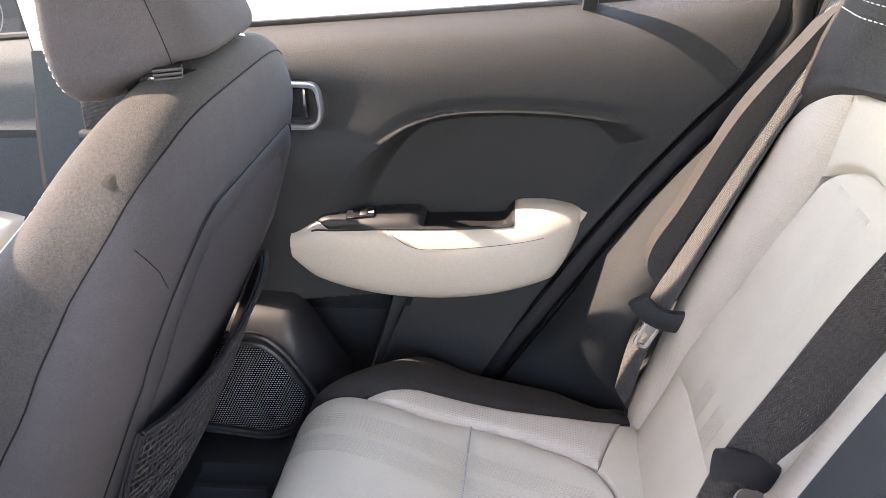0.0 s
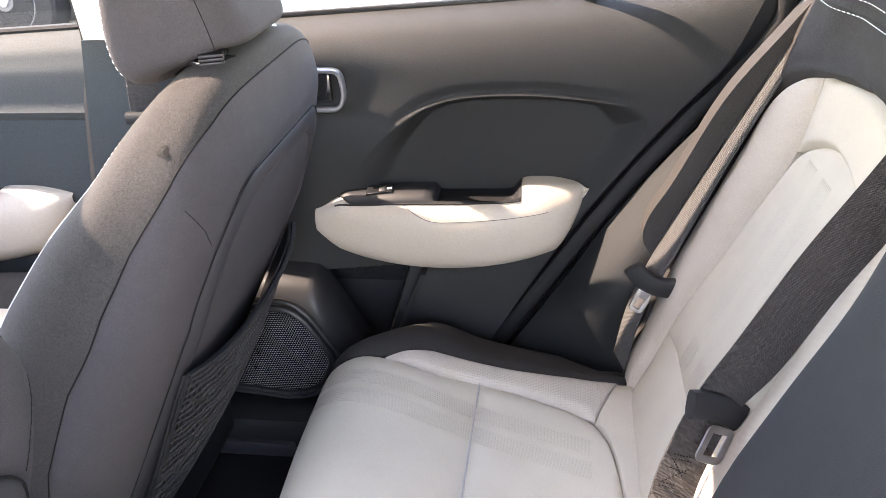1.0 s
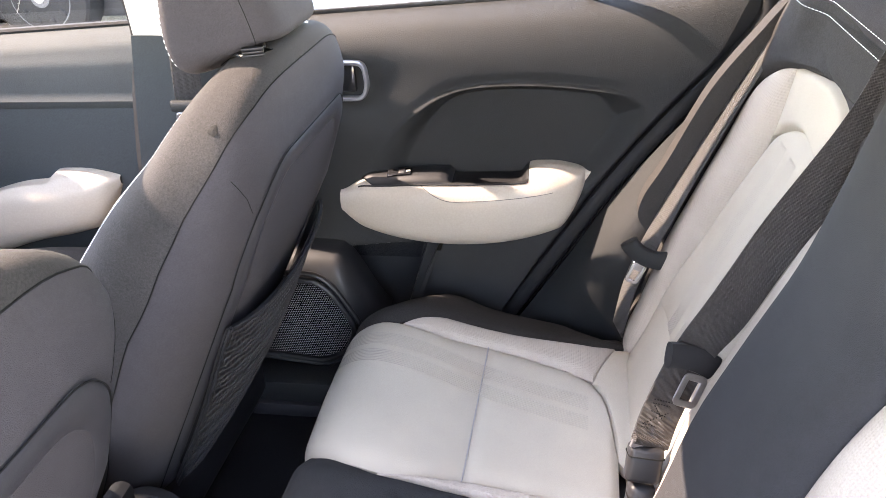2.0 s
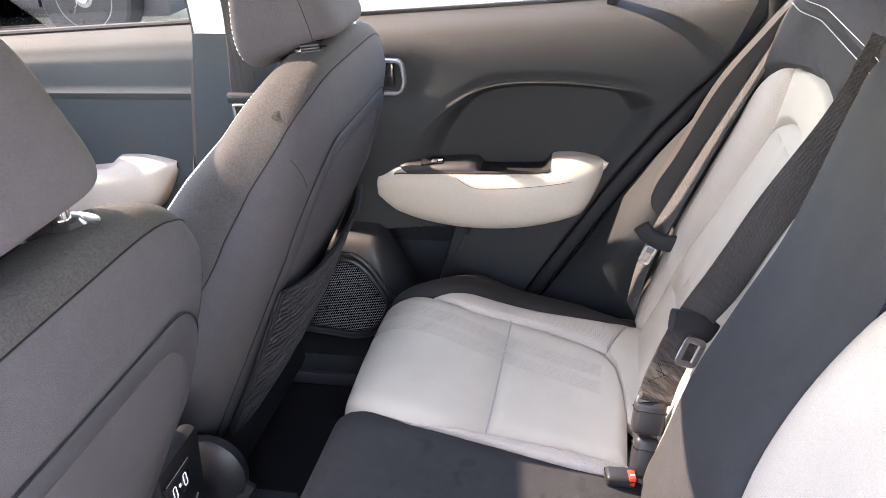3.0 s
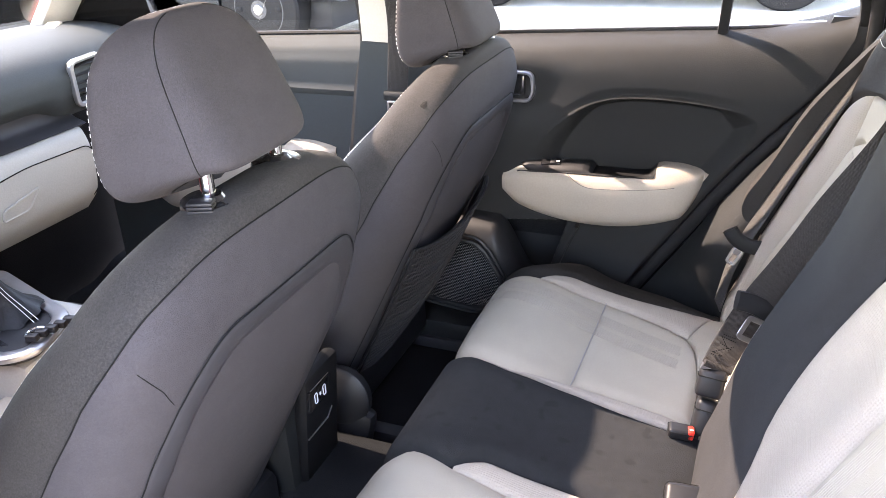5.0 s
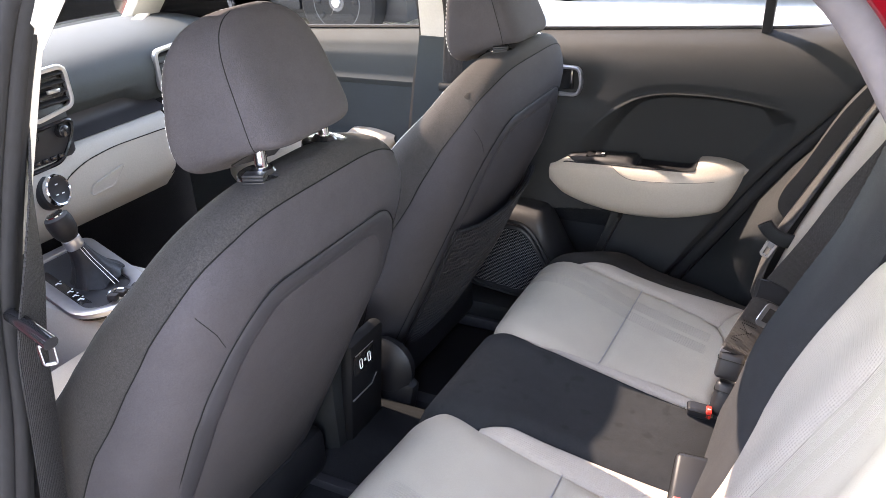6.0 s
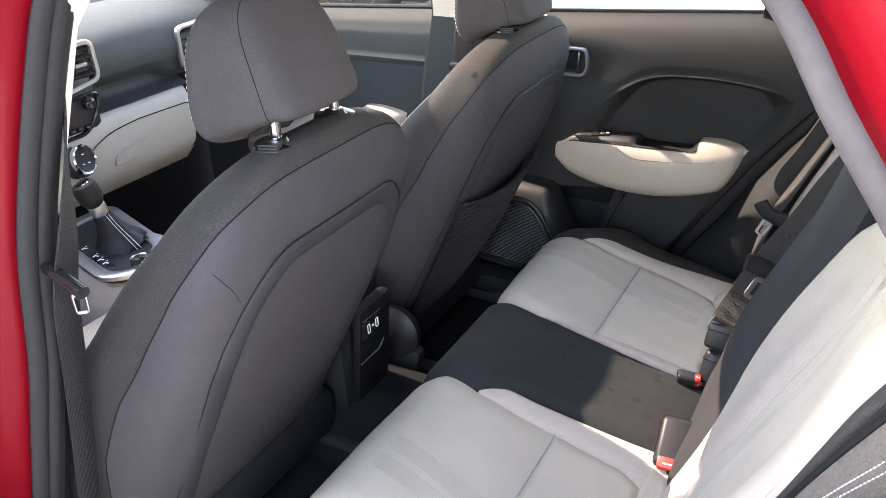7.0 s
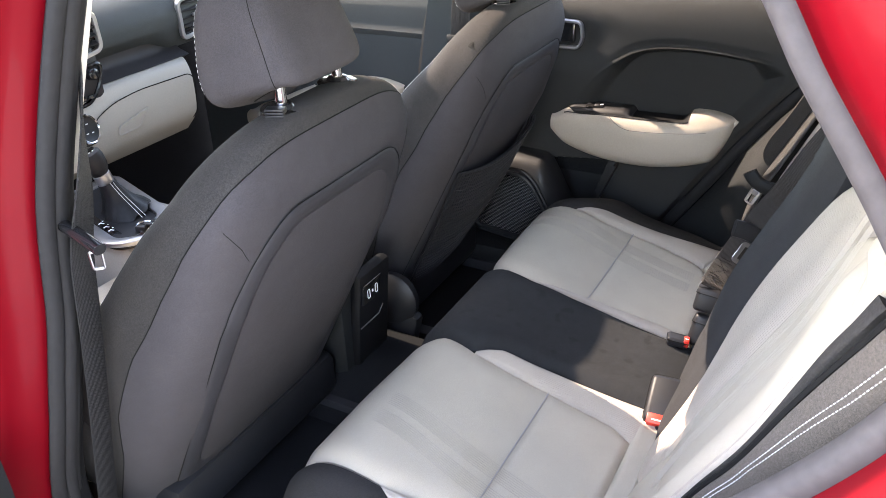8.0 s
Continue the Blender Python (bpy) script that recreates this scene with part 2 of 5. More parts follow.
COAL_BACK = material("charcoal backrest cloth", (0.0255, 0.0255, 0.0270), 0.92, grain=((1200, 0.28), (40, 0.06), (8, 0.05)), bump=((1000, 0.6),), spec=0.2)
SMOKE = material("smoky chrome", (0.10, 0.10, 0.107), 0.20, 0.9, grain=((60, 0.06),))
MESH = material("speaker mesh with glints in its grey", (0.42, 0.42, 0.43), 0.28, 0.5, grain=((60, 0.1),))
NET = material("black elastic net", (0.026, 0.025, 0.027), 0.7, grain=((300, 0.2),), spec=0.3)
INK = material("deep black plastic, also painted shade", (0.006, 0.006, 0.007), 0.6, grain=((40, 0.1),), bump=((900, 0.1),), spec=0.2)
PANE = glass("window glass", (0.85, 0.875, 0.865))
ASPHALT = material("pale worn concrete", (0.43, 0.42, 0.405), 0.9, grain=((60, 0.25), (1.2, 0.15), (0.2, 0.1)), bump=((80, 0.6),))

MID = 0.012  # the car's centre plane


def flip(vf):
    """The mirror image across the car's centre plane."""
    return [(x, 2 * MID - y, z) for x, y, z in vf[0]], vf[1]


# ---------------------------------------------------------------- ground and surroundings
def ground_sheet():
    g = np.linspace(-1, 1, 25)
    g = np.sign(g) * abs(g) ** 3 * 900
    x, y = np.meshgrid(g, g, indexing="ij")
    return grid(np.stack([x, y, 0 * x], -1))


setting("ground", ground_sheet(), ASPHALT, "pale sunlit car park asphalt", "ground")

# ---------------------------------------------------------------- car shell
# Door openings follow one loop; the near one stands open.
LOOP = curve([(-0.20, -0.70, 0.40), (-0.29, -0.675, 0.50), (-0.22, -0.67, 0.72), (-0.185, -0.655, 0.86), (-0.156, -0.637, 1.03), (-0.110, -0.59, 1.24), (-0.078, -0.56, 1.33),
              (-0.02, -0.525, 1.41), (0.08, -0.515, 1.43), (0.40, -0.515, 1.41), (0.56, -0.55, 1.325), (0.635, -0.59, 1.235), (0.70, -0.62, 1.15), (0.742, -0.645, 1.08), (0.722, -0.655, 1.01),
              (0.632, -0.66, 0.885), (0.48, -0.67, 0.72), (0.34, -0.675, 0.53), (0.22, -0.69, 0.42), (0.0, -0.70, 0.39), (-0.19, -0.70, 0.395)], 150)


def jamb(loop, rows):
    """The painted frame round a door opening: rows of (spread, outward) from the loop."""
    c = A([0.2, 0, 0.9])
    d = loop - c
    d[:, 1] = 0
    d /= np.linalg.norm(d, axis=1, keepdims=True)
    p = np.stack([loop + d * s + A([0, -o, 0]) for s, o in rows], 1)
    return grid(np.concatenate([p, p[:1]], 0))


body = thing("car_body", (0, MID, 0), "red car body shell with open rear door frame", "car body", kind="structure")
JAMB = [(0.004, 0.0), (0.010, 0.020), (0.013, 0.040), (0.022, 0.050), (0.026, 0.075), (0.030, 0.100), (0.045, 0.118), (0.075, 0.128), (0.15, 0.130), (0.17, 0.115), (0.10, 0.05), (0.03, 0.0)]
INNER_RIM = [(0.002, 0.004), (0.010, -0.012), (0.014, -0.035), (0.045, -0.05)]
part("door_frame", jamb(LOOP, JAMB), RED, body, "glossy red painted door jamb")
part("inner_rim", jamb(LOOP, INNER_RIM), SOFT, body, "dark plastic door rim")
front_run = LOOP[8:58]
part("seal", sweep(front_run + A([-0.007, 0.004, 0]), oval(0.015, 0.017, 14, 3), (0, 1, 0)), RUBBER, body, "wide black rubber weatherstrip")
rear_run = LOOP[np.argmax(LOOP[:, 0] > 0.35) : np.argmax(LOOP[:, 0]) + 40]
# grey both for wear and for the sky's sheen on the black seal
part("seal", sweep(rear_run, oval(0.014, 0.014, 14, 2.5), (0, 1, 0)), WORN_SHEEN, body, "worn rubber lip, greyed for sheen")


def far_jamb():
    rear = LOOP[(LOOP[:, 0] > 0.25) & (LOOP[:, 2] < 1.20)]
    v, f = grid(np.stack([rear + A([s, -o, -0.4 * s]) for s, o in ((0.035, 0.075), (0.045, 0.085), (0.065, 0.09), (0.075, 0.085))], 1))
    return flip((v, f))


part("door_frame", far_jamb(), RUBBER, body, "black far door frame")
part("seal", sweep(LOOP, oval(0.012, 0.014, 10), (0, 1, 0), True), RUBBER, body, "dark rubber door seal")
part("seal", sweep(LOOP[4:76] + A([0.006, -0.022, 0]), oval(0.008, 0.012, 12), (0, 1, 0)), RUBBER, body, "black rubber lip")
DOOR_EDGE = ((0.25, 0.115), (0.448, 0.238), (0.579, 0.323), (0.702, 0.408), (0.804, 0.486), (0.885, 0.556), (0.937, 0.609), (0.99, 0.648), (1.05, 0.656), (1.10, 0.650))
TRIM_EDGE = ((0.25, 0.145), (0.431, 0.271), (0.569, 0.364), (0.663, 0.421), (0.759, 0.491), (0.843, 0.562), (0.913, 0.623), (0.98, 0.672), (1.05, 0.69), (1.10, 0.685))
XD = lambda z: ramp(z, DOOR_EDGE)  # rear edge of the far door  # noqa: E731
XT = lambda z: ramp(z, TRIM_EDGE)  # front edge of the far trim  # noqa: E731
ez = np.linspace(0.28, 1.06, 60)
lean = sstep(0.99, 1.06, ez) * 0.02
far_edge = curve(np.stack([(XD(ez) + XT(ez)) / 2, 0.742 - 0.012 * sstep(0.45, 0.7, ez) + lean, ez], 1)[::4].tolist() + [(0.655, 0.715, 1.16), (0.61, 0.66, 1.28), (0.55, 0.62, 1.37)], 90)
part("seal", sweep(far_edge, oval(0.013, 0.012, 12, 3), (0, 1, 0)), RUBBER, body, "wide black rubber door seal")
part("seal", sweep(far_edge + A([0.018, -0.006, -0.012]), oval(0.005, 0.007, 10), (0, 1, 0)), GLOSSY, body, "thin black seal lip")
part("inner_panel", slab(*[A([[(XD(z) - 0.06, 0.762 + o, z), (XD(z) + 0.30, 0.752 + o, z)] for z in np.linspace(0.30, 1.06, 8)]) for o in (0, 0.02)]), SOFT, body)


def panel(a, b, c, d, t=0.02):
    """A plain wall piece from four corners, with thickness."""
    q = A([[a, b], [d, c]], float)
    n = np.cross(q[0, 1] - q[0, 0], q[1, 0] - q[0, 0])
    n = n / np.linalg.norm(n) * t
    return slab(q, q - n)


for s in (1, -1):
    Y = lambda y: MID + s * (y - MID)  # noqa: E731
    part("sill", panel((-1.3, Y(0.74), 0.25), (-1.3, Y(0.80), 0.38), (0.5, Y(0.80), 0.38), (0.5, Y(0.74), 0.25)), RED, body)
    part("quarter_panel", panel((0.80, Y(0.79), 0.35), (0.80, Y(0.80), 1.03), (1.45, Y(0.70), 1.05), (1.45, Y(0.72), 0.4)), RED, body)
    part("rear_pillar", panel((0.78, Y(0.775), 1.03), (0.68, Y(0.61), 1.41), (1.15, Y(0.56), 1.40), (1.40, Y(0.68), 1.05)), RED, body)
    part("roof_rail", panel((-0.78, Y(0.56), 1.40), (-0.78, Y(0.50), 1.50), (1.15, Y(0.48), 1.47), (1.15, Y(0.54), 1.38)), RED, body)
    part("windscreen_pillar", sweep(curve([(-1.42, Y(0.70), 0.98), (-1.08, Y(0.62), 1.25), (-0.74, Y(0.55), 1.43)], 12), oval(0.045, 0.035, 10, 3), (0, 0, 1)), RED, body)
    part("front_wing", panel((-2.2, Y(0.78), 0.45), (-2.2, Y(0.72), 0.90), (-1.35, Y(0.78), 1.0), (-1.35, Y(0.80), 0.4)), RED, body)
XS = np.r_[np.linspace(-0.90, -0.66, 5), np.linspace(-0.235, 1.15, 9)]
YS = np.r_[-0.5, np.linspace(-0.37, 0.39, 9), 0.524]
CROWN = lambda x, y: -0.10 * ((x - 0.1) / 1.2) ** 2 - 0.14 * (y - MID) ** 2  # noqa: E731


def roof_sheet(z, t, bend):
    """A roof skin with the sunroof opening left out."""
    x, y = np.meshgrid(XS, YS, indexing="ij")
    v, f = [], []
    for h in (z, z - t):
        g, q = grid(np.stack([x, y, h + bend * CROWN(x, y)], -1))
        o = len(v)
        v += g
        n = len(YS)
        f += [tuple(k + o for k in p) for p in q if not (p[0] // n == 4 and 1 <= p[0] % n < n - 2)]
    return v, f


# unseen strip, added to keep direct sun off the far backrest
part("roof_rail", panel((-0.78, 0.618, 1.362), (-0.78, 0.50, 1.47), (1.10, 0.49, 1.45), (1.10, 0.60, 1.345)), PALE, body, "unseen pale roof rail lining that blocks sun")
part("roof", roof_sheet(1.53, 0.02, 1.0), RED, body)
part("bonnet", panel((-2.2, -0.72, 0.80), (-2.2, 0.74, 0.80), (-1.42, 0.78, 0.95), (-1.42, -0.76, 0.95)), RED, body)
part("tailgate", panel((1.45, -0.70, 0.4), (1.45, 0.72, 0.4), (1.42, 0.70, 1.02), (1.42, -0.68, 1.02)), RED, body)
part("bulkhead", panel((-1.35, -0.76, 0.25), (-1.35, 0.78, 0.25), (-1.35, 0.78, 0.99), (-1.35, -0.76, 0.99)), CARPET, body)

setting("ceiling", roof_sheet(1.46, 0.02, 0.5), PALE, "pale cloth headliner round an open sunroof", "ceiling")
part("sunroof_rim", sweep(A([(a, b, 1.485) for a, b in rounded([(-0.66, -0.37), (-0.235, -0.37), (-0.235, 0.39), (-0.66, 0.39)], 0.05, 5)]), oval(0.008, 0.05, 8, 4), (0, 0, 1), True), SOFT, body)


def floor_sheet():
    x, y = np.meshgrid(np.linspace(-1.33, 0.12, 40), np.linspace(-0.70, 0.724, 40), indexing="ij")
    tunnel = 0.10 * (1 - sstep(0.06, 0.17, abs(y - MID)))
    z = 0.27 + tunnel + 0.04 * sstep(0.55, 0.70, abs(y - MID))
    p = np.stack([x, y, z], -1)
    return slab(p, p - A([0, 0, 0.03]))


setting("floor", floor_sheet(), CARPET, "black carpeted car floor", "floor")
setting("trim", cat([box((-0.22, 0.628, 0.318), (0.36, 0.15, 0.075), 0.018), box((0.06, 0.628, 0.314), (0.195, 0.15, 0.075), 0.018)]), PLASTIC, "charcoal plastic sill trim beside the floor", "trim")
part("boot_floor", panel((0.05, -0.7, 0.28), (0.05, 0.72, 0.28), (1.43, 0.72, 0.45), (1.43, -0.70, 0.45)), CARPET, body)

# windows
for nm, q in (("windscreen", ((-1.40, -0.66, 1.00), (-1.40, 0.68, 1.00), (-0.90, 0.52, 1.43), (-0.90, -0.50, 1.43))),
              ("front_window", ((-1.25, 0.792, 0.96), (-0.37, 0.792, 0.96), (-0.30, 0.585, 1.42), (-0.78, 0.585, 1.42))),
              ("front_window", ((-1.25, -0.74, 1.02), (-0.40, -0.74, 1.02), (-0.40, -0.56, 1.42), (-0.78, -0.56, 1.42))),
              ("rear_window", ((-0.26, 0.800, 0.97), (0.385, 0.800, 0.97), (0.42, 0.60, 1.42), (-0.19, 0.59, 1.42))),
              ("quarter_window", ((0.40, 0.775, 1.035), (0.72, 0.765, 1.06), (0.62, 0.66, 1.27), (0.43, 0.60, 1.40))),
              ("sunroof_pane", ((-0.67, -0.38, 1.515), (-0.15, -0.38, 1.515), (-0.15, 0.40, 1.515), (-0.67, 0.40, 1.515))),
              ("tailgate_window", ((1.42, -0.62, 1.03), (1.42, 0.64, 1.03), (1.17, 0.5, 1.40), (1.17, -0.48, 1.40)))):
    w = setting(nm, panel(*q, t=0.004), PANE, "clear car window glass", "window")
    w.visible_shadow = nm in ("windscreen", "tailgate_window")

# ---------------------------------------------------------------- rear bench cushion
BEN = curve([(0.075, 0.25), (0.035, 0.33), (0.005, 0.42), (-0.002, 0.475), (0.018, 0.525), (0.065, 0.552), (0.13, 0.549), (0.23, 0.522), (0.34, 0.503), (0.43, 0.492), (0.50, 0.488)], 300)
BU = np.linspace(0, 1, 300)
TOP0 = int(np.argmin(BEN[:, 0]))


def at_x(x):
    """The profile parameter at which the seat's top has this x."""
    return float(np.interp(x, BEN[TOP0:, 0], BU[TOP0:]))


def bench(u, y):
    u = np.clip(u, 0, 1)
    x, z = np.interp(u, BU, BEN[:, 0]), np.interp(u, BU, BEN[:, 1])
    e = np.minimum(abs(y - MID) - 0.30, 0.34)
    z = z - 0.033 * sstep(0.18, 0.33, e) * sstep(-0.05, 0.03, x) + 0.008 * np.exp(-(((abs(y - MID) - 0.10) / 0.05) ** 2)) * sstep(0.05, 0.2, x)
    x = x + 0.07 * sstep(0.20, 0.37, e) * (1 - sstep(0.05, 0.25, x))
    x = x - 0.008 * sstep(0.15, 0.35, y) * (1 - sstep(0.03, 0.16, x))
    return np.stack([x, y, z], -1)


def bx(u):
    return np.interp(u, BU, BEN[:, 0]) * (u > BU[TOP0])


OUTER = ((0, 0.50), (0.06, 0.492), (0.103, 0.482), (0.164, 0.468), (0.229, 0.472), (0.288, 0.466), (0.365, 0.447), (0.390, 0.435), (0.409, 0.42), (0.425, 0.39), (0.436, 0.33), (0.445, 0.25), (0.5, 0.2))
STRIP = ((0, 0.50), (0.06, 0.492), (0.103, 0.482), (0.164, 0.468), (0.229, 0.472), (0.288, 0.466), (0.365, 0.447), (0.390, 0.435), (0.409, 0.428), (0.422, 0.471), (0.443, 0.53), (0.5, 0.535))
INNER = ((0, 0.20), (0.03, 0.172), (0.08, 0.149), (0.14, 0.137), (0.25, 0.159), (0.346, 0.162), (0.44, 0.153), (0.5, 0.15))
CORE = ((0, 0.20), (0.03, 0.172), (0.08, 0.149), (0.13, 0.134), (0.25, 0.137), (0.35, 0.126), (0.43, 0.120), (0.5, 0.118))
EDGE = ((0, 0.502), (0.095, 0.486), (0.119, 0.506), (0.156, 0.522), (0.205, 0.523), (0.286, 0.521), (0.366, 0.530), (0.443, 0.536), (0.5, 0.54))
RIM = ((0, 0.60), (0.08, 0.635), (0.235, 0.635), (0.351, 0.625), (0.43, 0.575), (0.5, 0.545))
INNER_N = ((0, 0.15), (0.05, 0.136), (0.135, 0.160), (0.273, 0.166), (0.393, 0.179), (0.43, 0.20), (0.5, 0.24))
CORE_N = ((0, 0.15), (0.05, 0.136), (0.125, 0.157), (0.145, 0.138), (0.171, 0.122), (0.273, 0.118), (0.43, 0.117), (0.5, 0.117))


def lane(u0, u1, lo, hi):
    """A stretch of the bench between two seam lines given by their x."""
    def dom(a, b):
        u = u0 + (u1 - u0) * a
        l, h = ramp(bx(u), lo), ramp(bx(u), hi)
        return u, l + (h - l) * b
    return dom


def both(vf, s):
    return vf if s > 0 else flip(vf)


OUTER_N = ((0, 0.502), (0.06, 0.497), (0.16, 0.499), (0.228, 0.487), (0.364, 0.44), (0.405, 0.405), (0.425, 0.365), (0.5, 0.30))
EDGE_N = ((0, 0.504), (0.15, 0.502), (0.20, 0.530), (0.285, 0.537), (0.366, 0.522), (0.45, 0.505), (0.5, 0.49))
rear_bench = thing("rear_seat", (0.22, MID, 0.27), "rear bench seat in pale grey and charcoal cloth", "car seat")
u_in, u_end = at_x(0.444), at_x(0.47)
for s in (1, -1):
    INN, COR, OUT, STR, RIB, first, x_seam = (INNER, CORE, OUTER, STRIP, EDGE, 0.095, 0.236) if s > 0 else (INNER_N, CORE_N, OUTER_N, OUTER_N, EDGE_N, 0.15, 0.275)
    u_x = at_x(x_seam)
    part("seat_insert", both(patch(bench, lane(0.10, u_x, INN, OUT), 40, 30, 0.006, 0.004, soft=0.10), s), LIGHT, rear_bench, "smooth pale grey cloth")
    part("seat_insert", both(patch(bench, lane(u_x, u_in if s > 0 else at_x(0.43), INN, OUT), 30, 30, 0.006, 0.004, soft=0.10), s), LIGHT, rear_bench)
    part("bolster", both(patch(bench, lane(at_x(first), at_x(0.445), STR, RIB), 40, 14, 0.006, 0.003, soft=0.2), s), RIBBED, rear_bench, "pale ribbed cloth")
    part("inner_bolster", both(patch(bench, lane(at_x(0.13), at_x(0.452), COR, INN), 40, 12, 0.005, 0.003, soft=0.25), s), RIBBED, rear_bench)
    if s > 0:
        part("back_strip", patch(bench, lane(at_x(0.408), u_end, OUTER, STRIP), 16, 30, 0.006, 0.003, soft=0.12), LIGHT, rear_bench)
    else:
        part("back_strip", flip(patch(bench, lane(at_x(0.43), u_end, ((0, 0.118), (0.5, 0.118)), ((0, 0.51), (0.5, 0.505))), 12, 30, 0.005, 0.003, soft=0.2)), LIGHT, rear_bench)
    part("side", both(patch(bench, lane(0.05, at_x(0.46), RIB, RIM), 50, 14, 0.006, 0.002, 0.05, soft=0.25), s), DARK2, rear_bench, "charcoal cloth side")
    part("stitching", both(tube(bench(np.full(30, u_x), np.linspace(ramp(x_seam, INN), ramp(x_seam, OUT), 30)) + A([0, 0, -0.001]), 0.0012, 5), s), SEAM, rear_bench)


def centre_lane(a, b):
    u = 0.06 + (u_end - 0.06) * a
    return u, (2 * MID - ramp(bx(u), CORE_N)) * (1 - b) + ramp(bx(u), CORE) * b


part("centre_seat", patch(bench, centre_lane, 60, 24, 0.010, 0.004, soft=0.12), COAL, rear_bench, "charcoal woven centre cushion")
part("base", box((0.27, MID, 0.36), (0.42, 1.22, 0.19), 0.03), SOFT, rear_bench)


def stripes(fn, centres, along, slope, xs, side=1, n=8, gap=0.0041, lift=0.0063):
    """Fine parallel woven lines on a seat: thin raised threads."""
    out = []
    for c in centres:
        for k in range(n):
            u = np.linspace(along[0], along[1], 50)
            v = c + (k - n / 2) * gap + slope * xs(u)
            m = side * normals(fn, u, v)
            out.append(strap(fn(u, v) + m * lift, 0.0006, 0.0005, m))
    return cat(out)


for c in ((0.445, 0.400), (-0.300, -0.345)):
    part("woven_stripes", stripes(bench, c, (0.30, at_x(0.40)), -0.20, bx), LINE, rear_bench, "fine grey woven stripes")

# ---------------------------------------------------------------- rear backrest
BAK = ((0.44, 0.452), (0.50, 0.470), (0.56, 0.497), (0.70, 0.557), (0.80, 0.600), (0.88, 0.635), (0.96, 0.660), (1.04, 0.682), (1.085, 0.70), (1.105, 0.74), (1.10, 0.80))
BKC = curve(BAK, 200)
BKU = np.linspace(0, 1, 200)


def at_z(z):
    return float(np.interp(z, BKC[:180, 0], BKU[:180]))


def at_z0(u):
    return 0 * u


def back(u, y):
    u = np.clip(u, 0, 1)
    z, x = np.interp(u, BKU, BKC[:, 0]), np.interp(u, BKU, BKC[:, 1])
    e = abs(y - MID)
    mid = np.exp(-(((y - 0.035) / 0.115) ** 4))
    x = x + 0.055 * sstep(0.585, 0.70, e) - 0.03 * mid * sstep(0.50, 0.72, z) - 0.018 * sstep(0.44, 0.52, e) * sstep(0.5, 0.7, z)
    return np.stack([x, y, z], -1)


def zone(lo, hi, left, right):
    """A panel of the backrest between heights lo and hi and two lines y(z)."""
    def dom(a, b):
        u = at_z(lo) + (at_z(hi) - at_z(lo)) * a
        z = np.interp(u, BKU, BKC[:, 0])
        l, r = ramp(z, left), ramp(z, right)
        return u, l + (r - l) * b
    return dom


def smooth(line):
    return [tuple(p) for p in curve(line, 60)]


K_IN = smooth(((0.44, 0.21), (0.60, 0.205), (0.80, 0.205), (0.88, 0.225), (0.915, 0.265), (0.928, 0.32), (0.932, 0.36)))
K_OUT = smooth(((0.44, 0.52), (0.60, 0.509), (0.713, 0.490), (0.796, 0.483), (0.872, 0.474), (0.897, 0.460), (0.915, 0.43), (0.926, 0.40), (0.932, 0.365)))
K_LIN = smooth(((0.44, 0.10), (0.60, 0.105), (0.80, 0.115), (0.90, 0.15), (0.96, 0.20), (0.99, 0.27), (1.0, 0.34)))
K_LOUT = smooth(((0.44, 0.565), (0.50, 0.590), (0.60, 0.595), (0.80, 0.597), (0.89, 0.60), (0.936, 0.578), (0.964, 0.536), (0.981, 0.49), (0.994, 0.42), (1.002, 0.345)))
# the near backrest leans further back, with wider panels, to fit the camera's view
N_IN = smooth(((0.44, 0.28), (0.72, 0.30), (0.84, 0.293), (0.90, 0.295), (0.941, 0.306), (0.996, 0.35), (1.03, 0.41), (1.062, 0.49)))
N_OUT = smooth(((0.44, 0.52), (0.70, 0.545), (0.90, 0.57), (0.958, 0.577), (1.02, 0.582), (1.045, 0.575), (1.062, 0.53)))
N_LIN = smooth(((0.44, 0.21), (0.60, 0.185), (0.66, 0.155), (0.75, 0.12), (0.84, 0.105), (0.90, 0.11), (0.95, 0.13), (1.0, 0.18), (1.05, 0.28)))
N_LOUT = smooth(((0.44, 0.555), (0.75, 0.566), (0.85, 0.575), (0.95, 0.584), (1.0, 0.592), (1.043, 0.602), (1.092, 0.602)))
RIDGE = smooth(((0.44, 0.562), (0.767, 0.568), (0.863, 0.583), (0.95, 0.597), (1.03, 0.615), (1.09, 0.625)))


far_back = back
K_SEAM = ((0.44, 0.52), (0.60, 0.509), (0.713, 0.490), (0.796, 0.483), (0.872, 0.476), (0.90, 0.476), (0.977, 0.489), (1.0, 0.489))


def crown_pad(a, b):
    """The smooth pad over the far insert: from the insert's arch up to the rounded top."""
    y = 0.205 + (0.476 + 0.013 * a - 0.205) * b
    low = ramp(y, ((0.205, 0.80), (0.215, 0.86), (0.23, 0.885), (0.265, 0.915), (0.32, 0.928), (0.365, 0.932), (0.40, 0.926), (0.43, 0.915), (0.46, 0.900), (0.476, 0.892)))
    high = ramp(y, ((0.205, 0.962), (0.24, 0.981), (0.28, 0.993), (0.34, 1.001), (0.42, 0.995), (0.46, 0.987), (0.49, 0.981)))
    return np.interp(low + (high - low) * a, BKC[:180, 0], BKU[:180]), y




def back_near(u, y):
    p = far_back(u, y)
    p[..., 0] += 0.06 * np.clip(p[..., 2] - 0.70, 0, 1)
    return p


